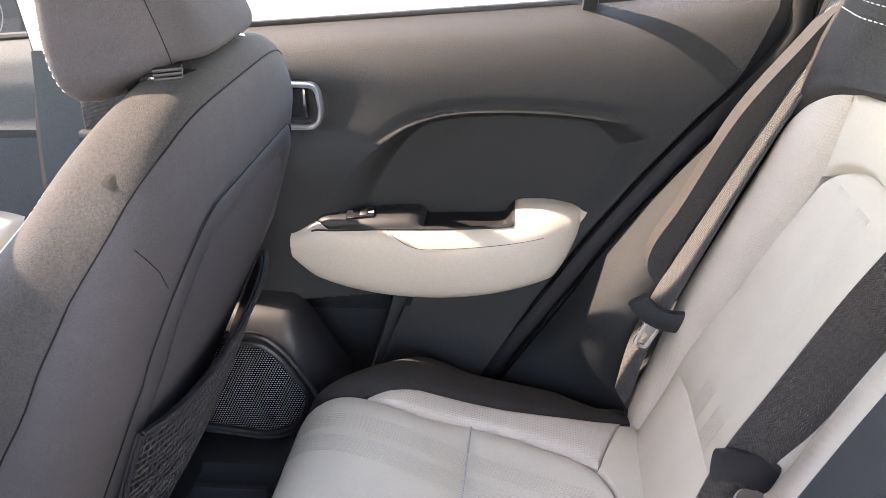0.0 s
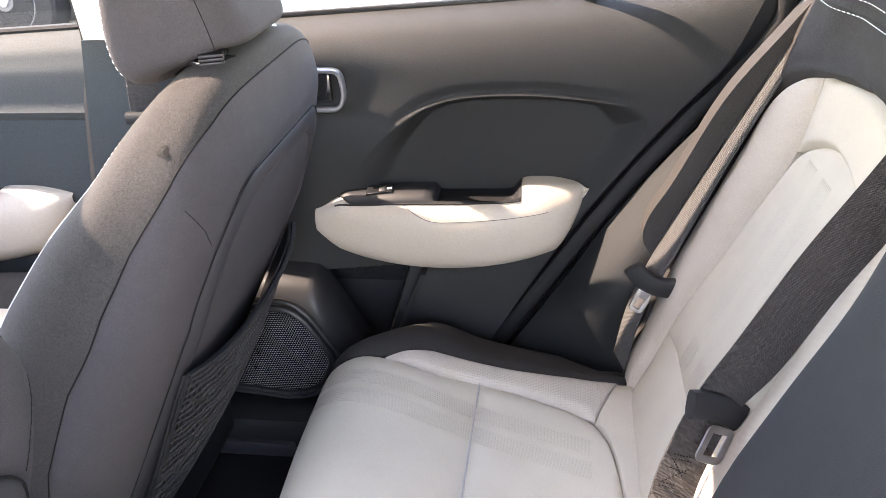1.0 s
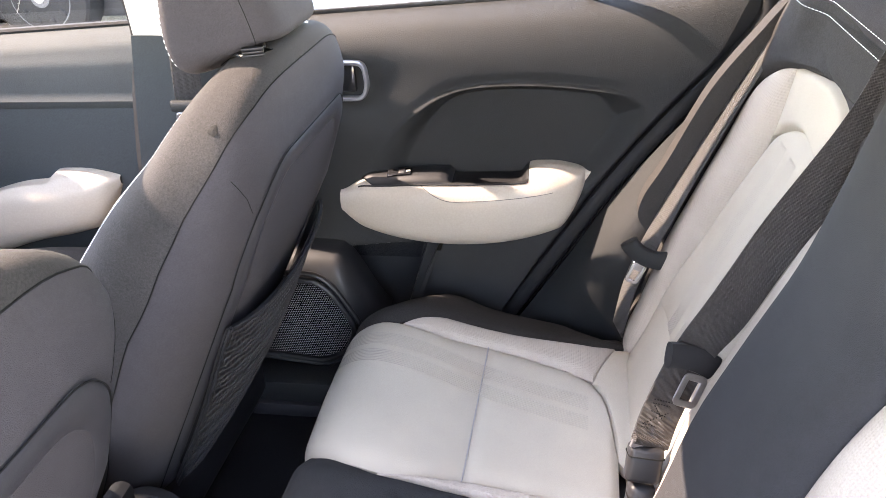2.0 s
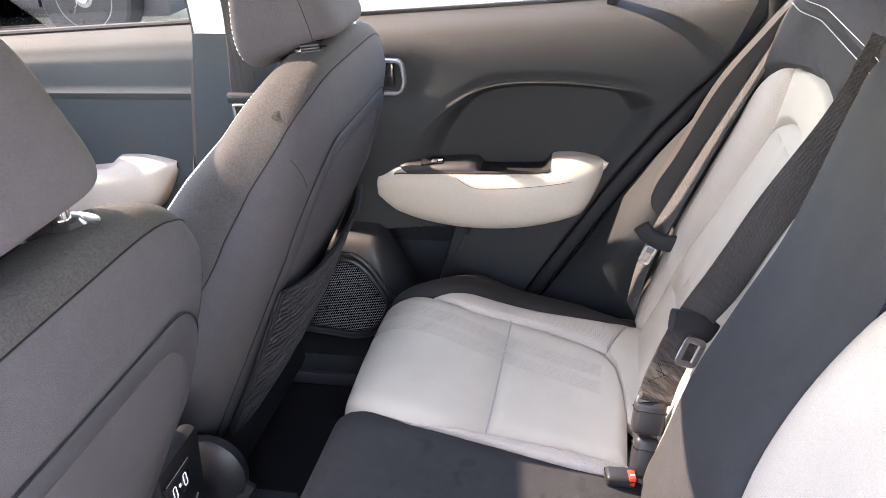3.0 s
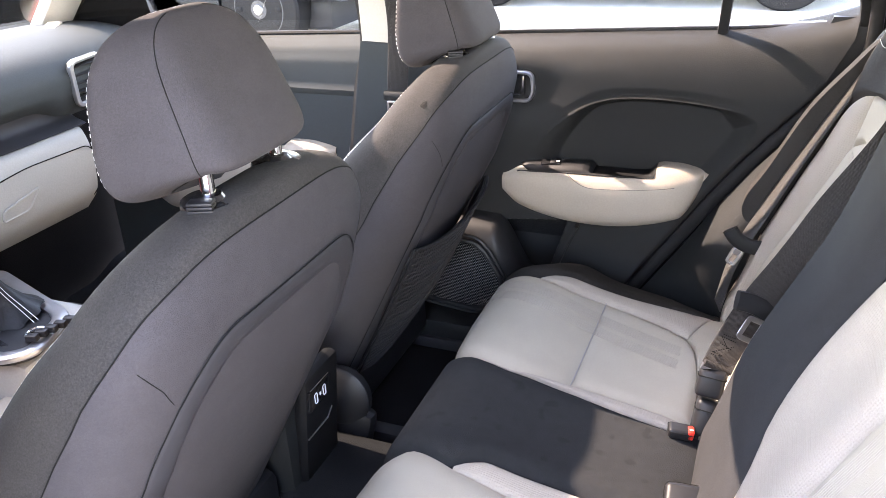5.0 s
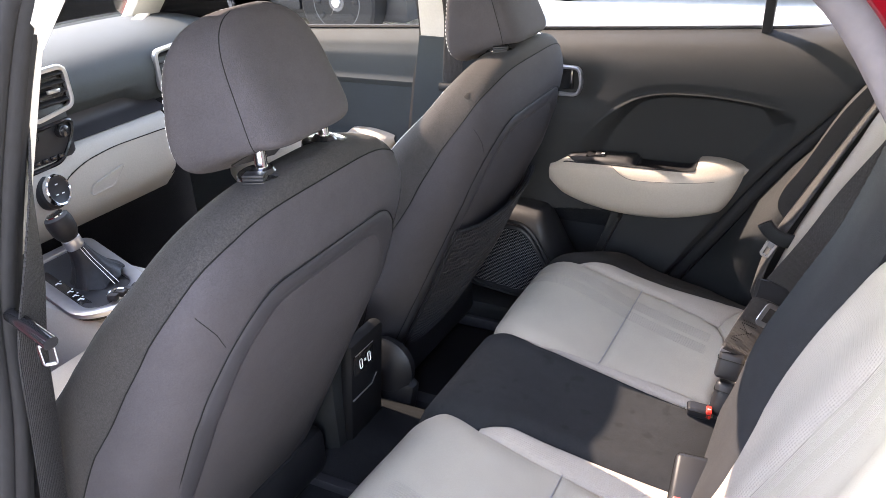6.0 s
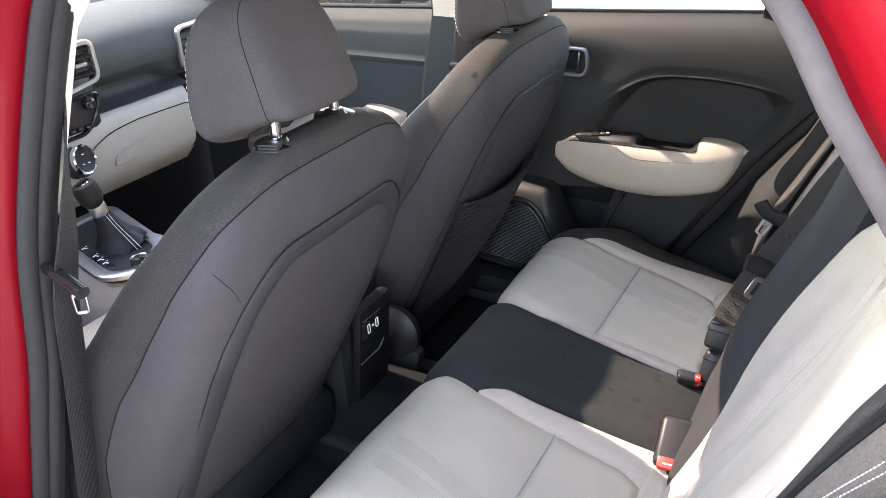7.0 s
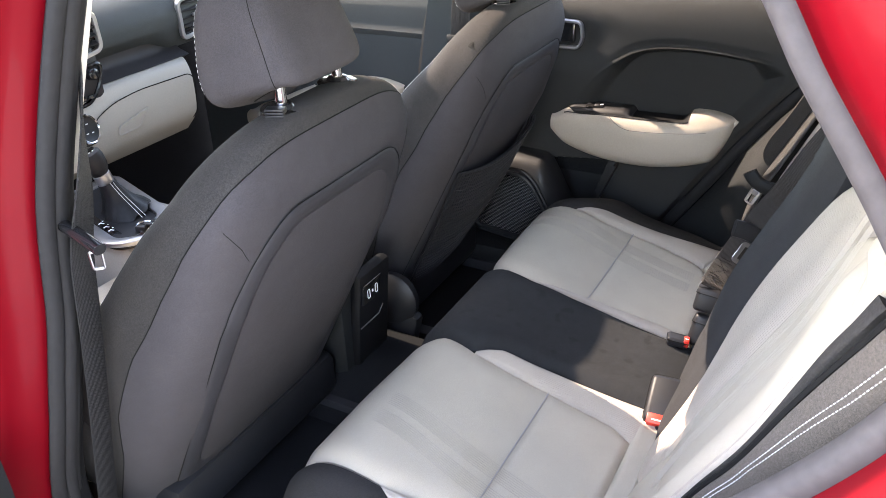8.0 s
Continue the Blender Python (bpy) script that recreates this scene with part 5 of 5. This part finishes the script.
part("speaker_grille", cat([box((-1.17 - 0.010 * k, 0.50 - 0.012 * k * 0.2 + 0.016 * k, 1.036), (0.035, 0.007, 0.006), 0.001, (0, 0, 30)) for k in range(8)]), PALE, dash, "ribbed defroster outlet")

# ---------------------------------------------------------------- centre console
console = thing("centre_console", (-0.5, -0.06, 0.30), "pale and charcoal centre console with silver trim", "console")
part("tower", box((-0.50, -0.02, 0.46), (0.60, 0.125, 0.28), 0.03), PLASTIC, console, "charcoal plastic side")
part("front_base", box((-0.765, -0.125, 0.505), (0.34, 0.22, 0.27), 0.03), LOWER, console, "pale beige plastic side")
plate = rounded([(-0.92, -0.165), (-0.64, -0.245), (-0.598, -0.205), (-0.640, -0.095), (-0.92, 0.0)], 0.03, 6)
part("silver_frame", sweep(A([(a, b, 0.652) for a, b in plate]), oval(0.015, 0.007, 12, 3), (0, 0, 1), True), GREY, console, "satin silver surround")
part("shift_plate", prism(plate, lambda a, b, h: (a, b, 0.636 + h), 0.014), SOFT, console, "black shift plate")
mark_strip = rounded([(-0.86, -0.165), (-0.665, -0.222), (-0.655, -0.203), (-0.86, -0.146)], 0.006, 4)
part("mark_strip", prism(mark_strip, lambda a, b, h: (a, b, 0.6495 + h), 0.0035), GLOSSY, console, "black strip with gear marks")
for k, (a, b) in enumerate(((-0.791, -0.176), (-0.739, -0.190), (-0.715, -0.197), (-0.693, -0.203))):
    part("gear_mark", cat([box((a, b, 0.6534), (0.003, 0.009, 0.0008), 0, (0, 0, 14)), box((a + 0.005, b + 0.003, 0.6534), (0.007, 0.0025, 0.0008), 0, (0, 0, 14))]), PRINT, console)
    part("gear_mark", box((a - 0.004, b + 0.011, 0.6534), (0.003, 0.003, 0.0008), 0, (0, 0, 14)), PRINT, console)
part("cup_ring", lathe([(0.021, 0), (0.021, 0.010), (0.018, 0.012), (0.015, 0.008)], (-0.628, -0.165, 0.652), (0, 0, 1), 28), CHROME, console, "chrome ring round a dial")
part("dial_top", lathe([(0.0145, 0), (0.0145, 0.011), (0.012, 0.012)], (-0.628, -0.165, 0.652), (0, 0, 1), 24), GLOSSY, console)
for k in range(5):
    part("mode_button", box((-0.613 + 0.004 * k, -0.188 + 0.017 * k, 0.668), (0.020, 0.013, 0.012), 0.002, (0, 0, 18)), SOFT, console)
part("trim_tray", prism(rounded([(-0.66, -0.235), (-0.615, -0.205), (-0.625, -0.190), (-0.67, -0.212)], 0.006, 4), lambda a, b, h: (a, b, 0.6500 + h), 0.004), SOFT, console)
# blacker than the console's plastic: the shadow here is put into the colour
part("usb_panel", box((-0.192, 0.000, 0.459), (0.03, 0.115, 0.26), 0.012, (0, 6, 0)), INK, console, "black rear console face, shade in its colour")
usb = part("usb_plate", box((-0.1685, -0.020, 0.539), (0.008, 0.064, 0.044), 0.003, (0, 6, 0)), GLOSSY, console, "glossy twin charging socket plate")
for sg in (-1, 1):
    part("socket", sweep(A([(-0.1635, -0.020 + sg * 0.014 + a * 0.8, 0.539 + b) for a, b in rounded([(-0.005, -0.010), (0.005, -0.010), (0.005, 0.010), (-0.005, 0.010)], 0.004, 5)]), oval(0.0009, 0.0009, 5), (1, 0, 0), True), PRINT, usb)
part("socket_mark", box((-0.1635, -0.020, 0.540), (0.001, 0.004, 0.005), 0), PRINT, usb)
part("edge_line", tube([(-0.1625, -0.051, 0.564), (-0.1625, 0.010, 0.564)], 0.0009, 5), GREY, usb)
part("pocket_lip", tube([(-0.176, -0.056, 0.462), (-0.176, 0.012, 0.462), (-0.175, 0.028, 0.478)], 0.0016, 6), GREY, console)
part("armrest_lid", box((-0.38, -0.02, 0.63), (0.33, 0.125, 0.06), 0.025), LEATHER, console, "black padded armrest lid")

# gear selector
sel = thing("gear_selector", (-0.745, -0.12, 0.65), "black gear selector with leather boot and silver collar", "gear lever")
a0, a1 = Vector((-0.740, -0.120, 0.648)), Vector((-0.762, -0.153, 0.785))
ax = (a1 - a0).normalized()
boot = []
for i, (r, h) in enumerate(((0.058, 0.002), (0.053, 0.009), (0.038, 0.026), (0.028, 0.046), (0.022, 0.064), (0.0185, 0.082))):
    boot.append((r, h))
v, f = lathe(boot, a0, ax, 36)
v = [(x + 0.006 * math.sin(9 * math.atan2(y - a0.y, x - a0.x)) * max(0, 1 - (z - 0.652) / 0.08), y, z) for x, y, z in v]
part("boot", (v, f), LEATHER, sel, "creased black leather boot")
for k in (-0.0035, 0.0035):
    part("stitching", tube(curve([tuple(a0 + ax * 0.085 + Vector((0.018, k, 0))), tuple(a0 + ax * 0.058 + Vector((0.027, k, 0))), tuple(a0 + ax * 0.03 + Vector((0.043, k * 1.2, 0))), tuple(a0 + Vector((0.068, k * 1.4 - 0.008, 0.008)))], 18), 0.0006, 5), WHITE, sel, "white stitching")
part("collar", lathe([(0.017, 0.082), (0.0185, 0.086), (0.0185, 0.104), (0.016, 0.106)], a0, ax, 24), GREY, sel, "satin silver collar")
part("knob", lathe([(0.017, 0.105), (0.021, 0.112), (0.0255, 0.125), (0.0265, 0.145), (0.024, 0.156), (0.018, 0.160)], a0, ax, 28), LEATHER, sel, "black leather knob")
part("cap", lathe([(0.0175, 0.159), (0.017, 0.1625), (0.010, 0.1635)], a0, ax, 24), CHROME, sel)

# ---------------------------------------------------------------- seat belts
def tongue(parent, at, ax_d, ax_w, w, metal_len=0.045):
    """A belt tongue: moulded loop across the strap and a metal plate with a slot."""
    at, d, wv = A(at), A(ax_d) / np.linalg.norm(ax_d), A(ax_w) / np.linalg.norm(ax_w)
    n = np.cross(d, wv)
    path = np.stack([at + wv * t + d * (0.012 * (1 - (2 * t / w) ** 2)) for t in np.linspace(-w / 2, w / 2, 15)])
    part("tongue_grip", sweep(path, oval(0.015, 0.009, 12, 3), n), PLASTIC, parent, "black moulded belt tongue")
    c = at + d * 0.028
    o = rounded([(-0.0085, 0), (0.0085, 0), (0.0075, metal_len), (-0.0075, metal_len)], 0.004, 4)
    rim = sweep(A([c + wv * a + d * b for a, b in o]), oval(0.0035, 0.0014, 8, 3), n, True)
    part("tongue_plate", rim, CHROME, parent, "bright metal tongue")
    part("tongue_plate", prism([(a * 0.8, b * 0.35) for a, b in o], lambda a, b, h: c + wv * a + d * b + n * h, 0.0018), METAL, parent)


belt = thing("seat_belt", (0.68, 0.58, 1.05), "charcoal outer rear seat belt hanging with its tongue", "seat belt", "rear seat belts")
pth = curve([(0.705, 0.600, 1.085), (0.675, 0.600, 1.055), (0.649, 0.597, 1.0), (0.576, 0.589, 0.85), (0.508, 0.575, 0.70), (0.488, 0.570, 0.655), (0.465, 0.578, 0.58), (0.45, 0.585, 0.49)], 60)
# lighter than the other belts: the sun on it is put into its colour
part("webbing", strap(pth, 0.046, 0.0025, (-0.90, -0.35, 0.35)), SUNLIT_WEB, belt, "charcoal woven webbing")
tongue(belt, (0.490, 0.540, 0.672), (-0.40, 0.02, -0.9), (0.92, -0.15, -0.40), 0.070, 0.034)
part("guide", sweep(curve([(0.678, 0.63, 1.085), (0.702, 0.600, 1.097), (0.735, 0.57, 1.095)], 10), oval(0.008, 0.010, 10, 3), (0, 0, 1)), SOFT, belt, "black belt guide")

mid_belt = thing("seat_belt", (0.55, 0.18, 0.75), "charcoal centre seat belt with stitched end and metal tongue", "seat belt", "rear seat belts")
pth = curve([(0.70, 0.205, 1.09), (0.665, 0.20, 1.0), (0.60, 0.20, 0.88), (0.555, 0.203, 0.78), (0.519, 0.203, 0.712), (0.488, 0.180, 0.645), (0.474, 0.157, 0.612)], 50)
turn = sstep(0.84, 0.70, pth[:, 2:3])
part("webbing", strap(pth, 0.050, 0.003, A([-0.45, -0.75, 0.45]) * (1 - turn) + A([0.25, -0.86, 0.32]) * turn), DARKWEB, mid_belt, "charcoal woven webbing")
wv, dv = A([0.84, 0.29, -0.46]), A([-0.41, -0.41, -0.82])
wv = wv / np.linalg.norm(wv)
nv = np.cross(dv, wv)
clip = A([0.519, 0.203, 0.712]) + nv * 0.004
part("belt_clip", sweep(np.stack([clip + wv * t + dv * (0.004 * (t / 0.03) ** 2) for t in np.linspace(-0.033, 0.033, 13)]), oval(0.016, 0.008, 14, 3), nv), SOFT, mid_belt, "black moulded belt clip")
plate_c = A([0.511, 0.180, 0.683]) + nv * 0.005 + wv * 0.006
frame_o = rounded([(-0.013, -0.016), (0.013, -0.016), (0.013, 0.018), (-0.013, 0.018)], 0.004, 4)
part("tongue_plate", sweep(A([plate_c + wv * a + dv * b for a, b in frame_o]), oval(0.0045, 0.0014, 8, 4), nv, True), METAL, mid_belt, "bright metal tongue")
cx = A([0.486, 0.178, 0.642]) + nv * 0.0022
for q in (((-0.018, -0.012), (0.018, 0.016)), ((0.018, -0.012), (-0.018, 0.016)), ((-0.019, -0.012), (0.019, -0.013)), ((-0.019, 0.016), (0.019, 0.017)), ((-0.019, -0.017), (0.019, -0.018)), ((-0.019, 0.020), (0.019, 0.021)), ((-0.016, -0.002), (0.018, 0.003))):
    part("stitching", stitches([cx + wv * a + dv * b for a, b in q], 0.003, 0.001, 0.0008), THREAD, mid_belt)
end = A([0.474, 0.157, 0.614])
part("sewn_end", sweep(np.stack([end + wv * t for t in np.linspace(-0.023, 0.023, 9)]), oval(0.006, 0.005, 10), nv), DARKWEB, mid_belt)
part("end_loop", sweep(np.stack([end + dv * 0.006 + wv * t for t in np.linspace(-0.024, 0.024, 9)]), oval(0.005, 0.002, 8, 4), nv), GREY, mid_belt, "metal end loop")


def buckle(at, turn, size, label, button=None):
    """A moulded buckle; button: (centre, size) of its red release, along the buckle's own axes."""
    b = thing("belt_buckle", at, label, "belt buckle", "belt buckles")
    m = pose(*at, *turn)
    part("housing", box(at, size, min(size) * 0.28, turn, 4), SOFT, b)
    part("cap_line", sweep(A([m @ Vector((size[0] * 0.505 * k, l * size[1] * 0.505, size[2] * 0.22)) for k, l in rounded([(-1, -1), (1, -1), (1, 1), (-1, 1)], 0.3, 4)]), oval(0.0009, 0.0009, 5), (0, 0, 1), True), THREAD, b)
    if button:
        c, sz = button
        part("release_button", box(tuple(m @ Vector(c)), sz, 0.002, turn), BUTTON, b, "red release button")
        part("button_print", box(tuple(m @ (Vector(c) + Vector((0, -0.002, sz[2] / 2 + 0.0002)))), (sz[0] * 0.6, 0.0022, 0.0006), 0, turn), PRINT, b)
    return b


buckle((0.468, 0.150, 0.588), (-18, 8, 4), (0.043, 0.026, 0.048), "black anchor buckle of the centre belt on the bench")
buckle((0.464, 0.138, 0.528), (-20, 8, 2), (0.034, 0.034, 0.064), "black belt buckle stalk beside the centre cushion")
buckle((0.432, 0.106, 0.514), (0, 8, 10), (0.040, 0.026, 0.018), "small black belt buckle with red button", ((0.015, -0.004, 0.003), (0.010, 0.018, 0.016)))
buckle((0.459, -0.087, 0.519), (33, 0, 4), (0.056, 0.084, 0.034), "black belt buckle with red button on the bench", ((0, -0.0365, 0.0045), (0.042, 0.018, 0.027)))
buckle((0.478, -0.110, 0.500), (33, 0, -8), (0.040, 0.050, 0.030), "black belt buckle base on the bench")


def front_belt(s):
    b = thing("seat_belt", (-0.27, MID + s * 0.62, 1.0), "charcoal front seat belt hanging on the pillar", "seat belt", "front seat belts")
    y = 0.615 if s > 0 else 0.590
    rows = ((-0.29, 1.30), (-0.27, 1.09), (-0.28, 0.91), (-0.30, 0.60), (-0.33, 0.36)) if s > 0 else ((-0.20, 1.30), (-0.225, 1.05), (-0.243, 0.93), (-0.31, 0.66), (-0.39, 0.36))
    pth = curve([(x, y - 0.04 * (z > 1.2), z) for x, z in rows], 40)
    bx0 = -0.283 if s > 0 else -0.25
    part("webbing", both(strap(pth, 0.047, 0.0025, (0.25, -1, 0)), s), DARKWEB, b, "charcoal woven webbing")
    pp = np.stack([A([bx0 + t, y - 0.008, 0.895]) for t in np.linspace(-0.027, 0.027, 9)])
    part("tongue_grip", both(sweep(pp, oval(0.010, 0.008, 12, 3), (0, 1, 0)), s), PLASTIC, b, "grey belt tongue")
    o = rounded([(-0.012, 0), (0.012, 0), (0.011, -0.05), (-0.011, -0.05)], 0.005, 4)
    part("tongue_plate", both(sweep(A([(bx0 - 0.007 + a, y - 0.012, 0.882 + c) for a, c in o]), oval(0.003, 0.0014, 8), (0, 1, 0), True), s), METAL, b, "bright metal tongue")


front_belt(1)
near_belt = thing("seat_belt", (-0.17, -0.64, 0.83), "dusty charcoal front seat belt hanging slack at the pillar", "seat belt", "front seat belts")
pth = curve([(-0.175, -0.545, 1.30), (-0.145, -0.575, 1.17), (-0.118, -0.625, 1.05), (-0.142, -0.640, 0.945), (-0.168, -0.64, 0.835), (-0.20, -0.64, 0.705), (-0.256, -0.64, 0.487), (-0.29, -0.64, 0.34)], 60)
turn = sstep(1.16, 0.96, pth[:, 2:3])
# darker copy of the belt webbing: shade put into its colour
part("webbing", strap(pth, 0.047, 0.0025, A([0.45, 0.89, 0]) * (1 - turn) + A([0.90, 0.28, 0]) * turn), DUSTY_SHADED, near_belt, "dusty charcoal woven webbing, darkened for shade")
part("tongue_grip", sweep(curve([(-0.148, -0.648, 0.986), (-0.12, -0.655, 0.986), (-0.076, -0.660, 0.976)], 14), oval(0.008, 0.007, 14, 2.4), (0, 0, 1)), GLOSSY, near_belt, "glossy black belt tongue")
o = rounded([(-0.012, 0), (0.012, 0), (0.011, -0.045), (-0.011, -0.045)], 0.005, 4)
part("tongue_plate", sweep(A([(-0.092 + a * 0.4, -0.657 + a * 0.4, 0.968 + c * 0.5) for a, c in o]), oval(0.0022, 0.0012, 8), (0, 1, 0), True), METAL, near_belt, "bright metal tongue")

# rear head restraint
def rear_headrest(cy):
    h = thing("head_restraint", (0.72, cy, 1.10), "charcoal rear head restraint with white stitching", "head restraint", "rear head restraints")
    sk = skin_mesh(lambda u, v: headrest_skin(u, v) * A([0.8, 0.9, 0.9]), 0, 1, 0, 1, 60, 36)
    part("pad", shift(sk, (0.79, cy, 1.14)), DARK, h)
    for sg in (1, -1):
        part("post", lathe([(0.006, 0), (0.006, 0.06)], (0.76, cy + sg * 0.065, 1.09), (0, 0, 1), 12), CHROME, h)
        part("collar", lathe([(0.024, -0.006), (0.024, 0.006), (0.012, 0.012)], (0.76, cy + sg * 0.065, 1.104), (0, 0, 1), 20), GREY, h)


rear_headrest(0.285)
rear_headrest(-0.306)

# ---------------------------------------------------------------- parked vehicle beyond
def parked_car(cx, cy, label, ride=0.0):
    car = thing("parked_car", (cx, cy, 0), label, "car")
    paint = BLACKPAINT
    # rear wheel towards us
    for wx in (-1.40, 1.40):
        tyre = part("wheel", lathe([(0.20, 0.0), (0.345, 0.0), (0.365, 0.02), (0.365, 0.20), (0.345, 0.22), (0.20, 0.22)], (cx + wx, cy - 0.01, 0.365), (0, 1, 0), 48), INK, car, "black tyre")
        part("rim", lathe([(0.02, 0.005), (0.06, 0.0), (0.19, 0.02), (0.225, 0.0), (0.235, 0.004), (0.235, 0.10), (0.02, 0.11)], (cx + wx, cy - 0.012, 0.365), (0, 1, 0), 48), DARKRIM, tyre, "dark alloy rim")
        part("hub_cap", lathe([(0.038, -0.012), (0.045, 0.0), (0.045, 0.02)], (cx + wx, cy - 0.012, 0.365), (0, 1, 0), 24), GREY, tyre)
        for k in range(10):
            a = 2 * math.pi * k / 10
            part("slot", box((cx + wx + 0.185 * math.cos(a), cy - 0.008, 0.365 + 0.185 * math.sin(a)), (0.060, 0.014, 0.040), 0.008, (0, -math.degrees(a), 0)), INK, tyre)
    part("body", box((cx, cy + 0.92, 0.72), (4.4, 1.76, 0.62), 0.12, (0, 0, 0), 3), paint, car, "dark paint body")
    part("cabin", box((cx, cy + 0.92, 1.32), (2.6, 1.5, 0.62), 0.2, (0, 0, 0), 3), GLOSSY, car, "dark glass cabin")
    part("underbody", box((cx, cy + 0.95, 0.30), (3.9, 1.5, 0.26), 0.05), SOFT, car)
    part("sill_trim", box((cx, cy + 0.04, 0.36), (2.0, 0.04, 0.14), 0.01), SOFT, car)
    return car


BLACKPAINT = material("dark grey car paint", (0.03, 0.031, 0.034), 0.25, 0.2, grain=((4, 0.05),), coat=1.0)
DARKRIM = material("dark grey alloy", (0.055, 0.055, 0.058), 0.5, 0.3, grain=((20, 0.1),))
parked_car(-4.80, 4.6, "dark grey parked car with dark alloy wheels")
parked_car(-0.9, 7.1, "dark parked car across the car park")
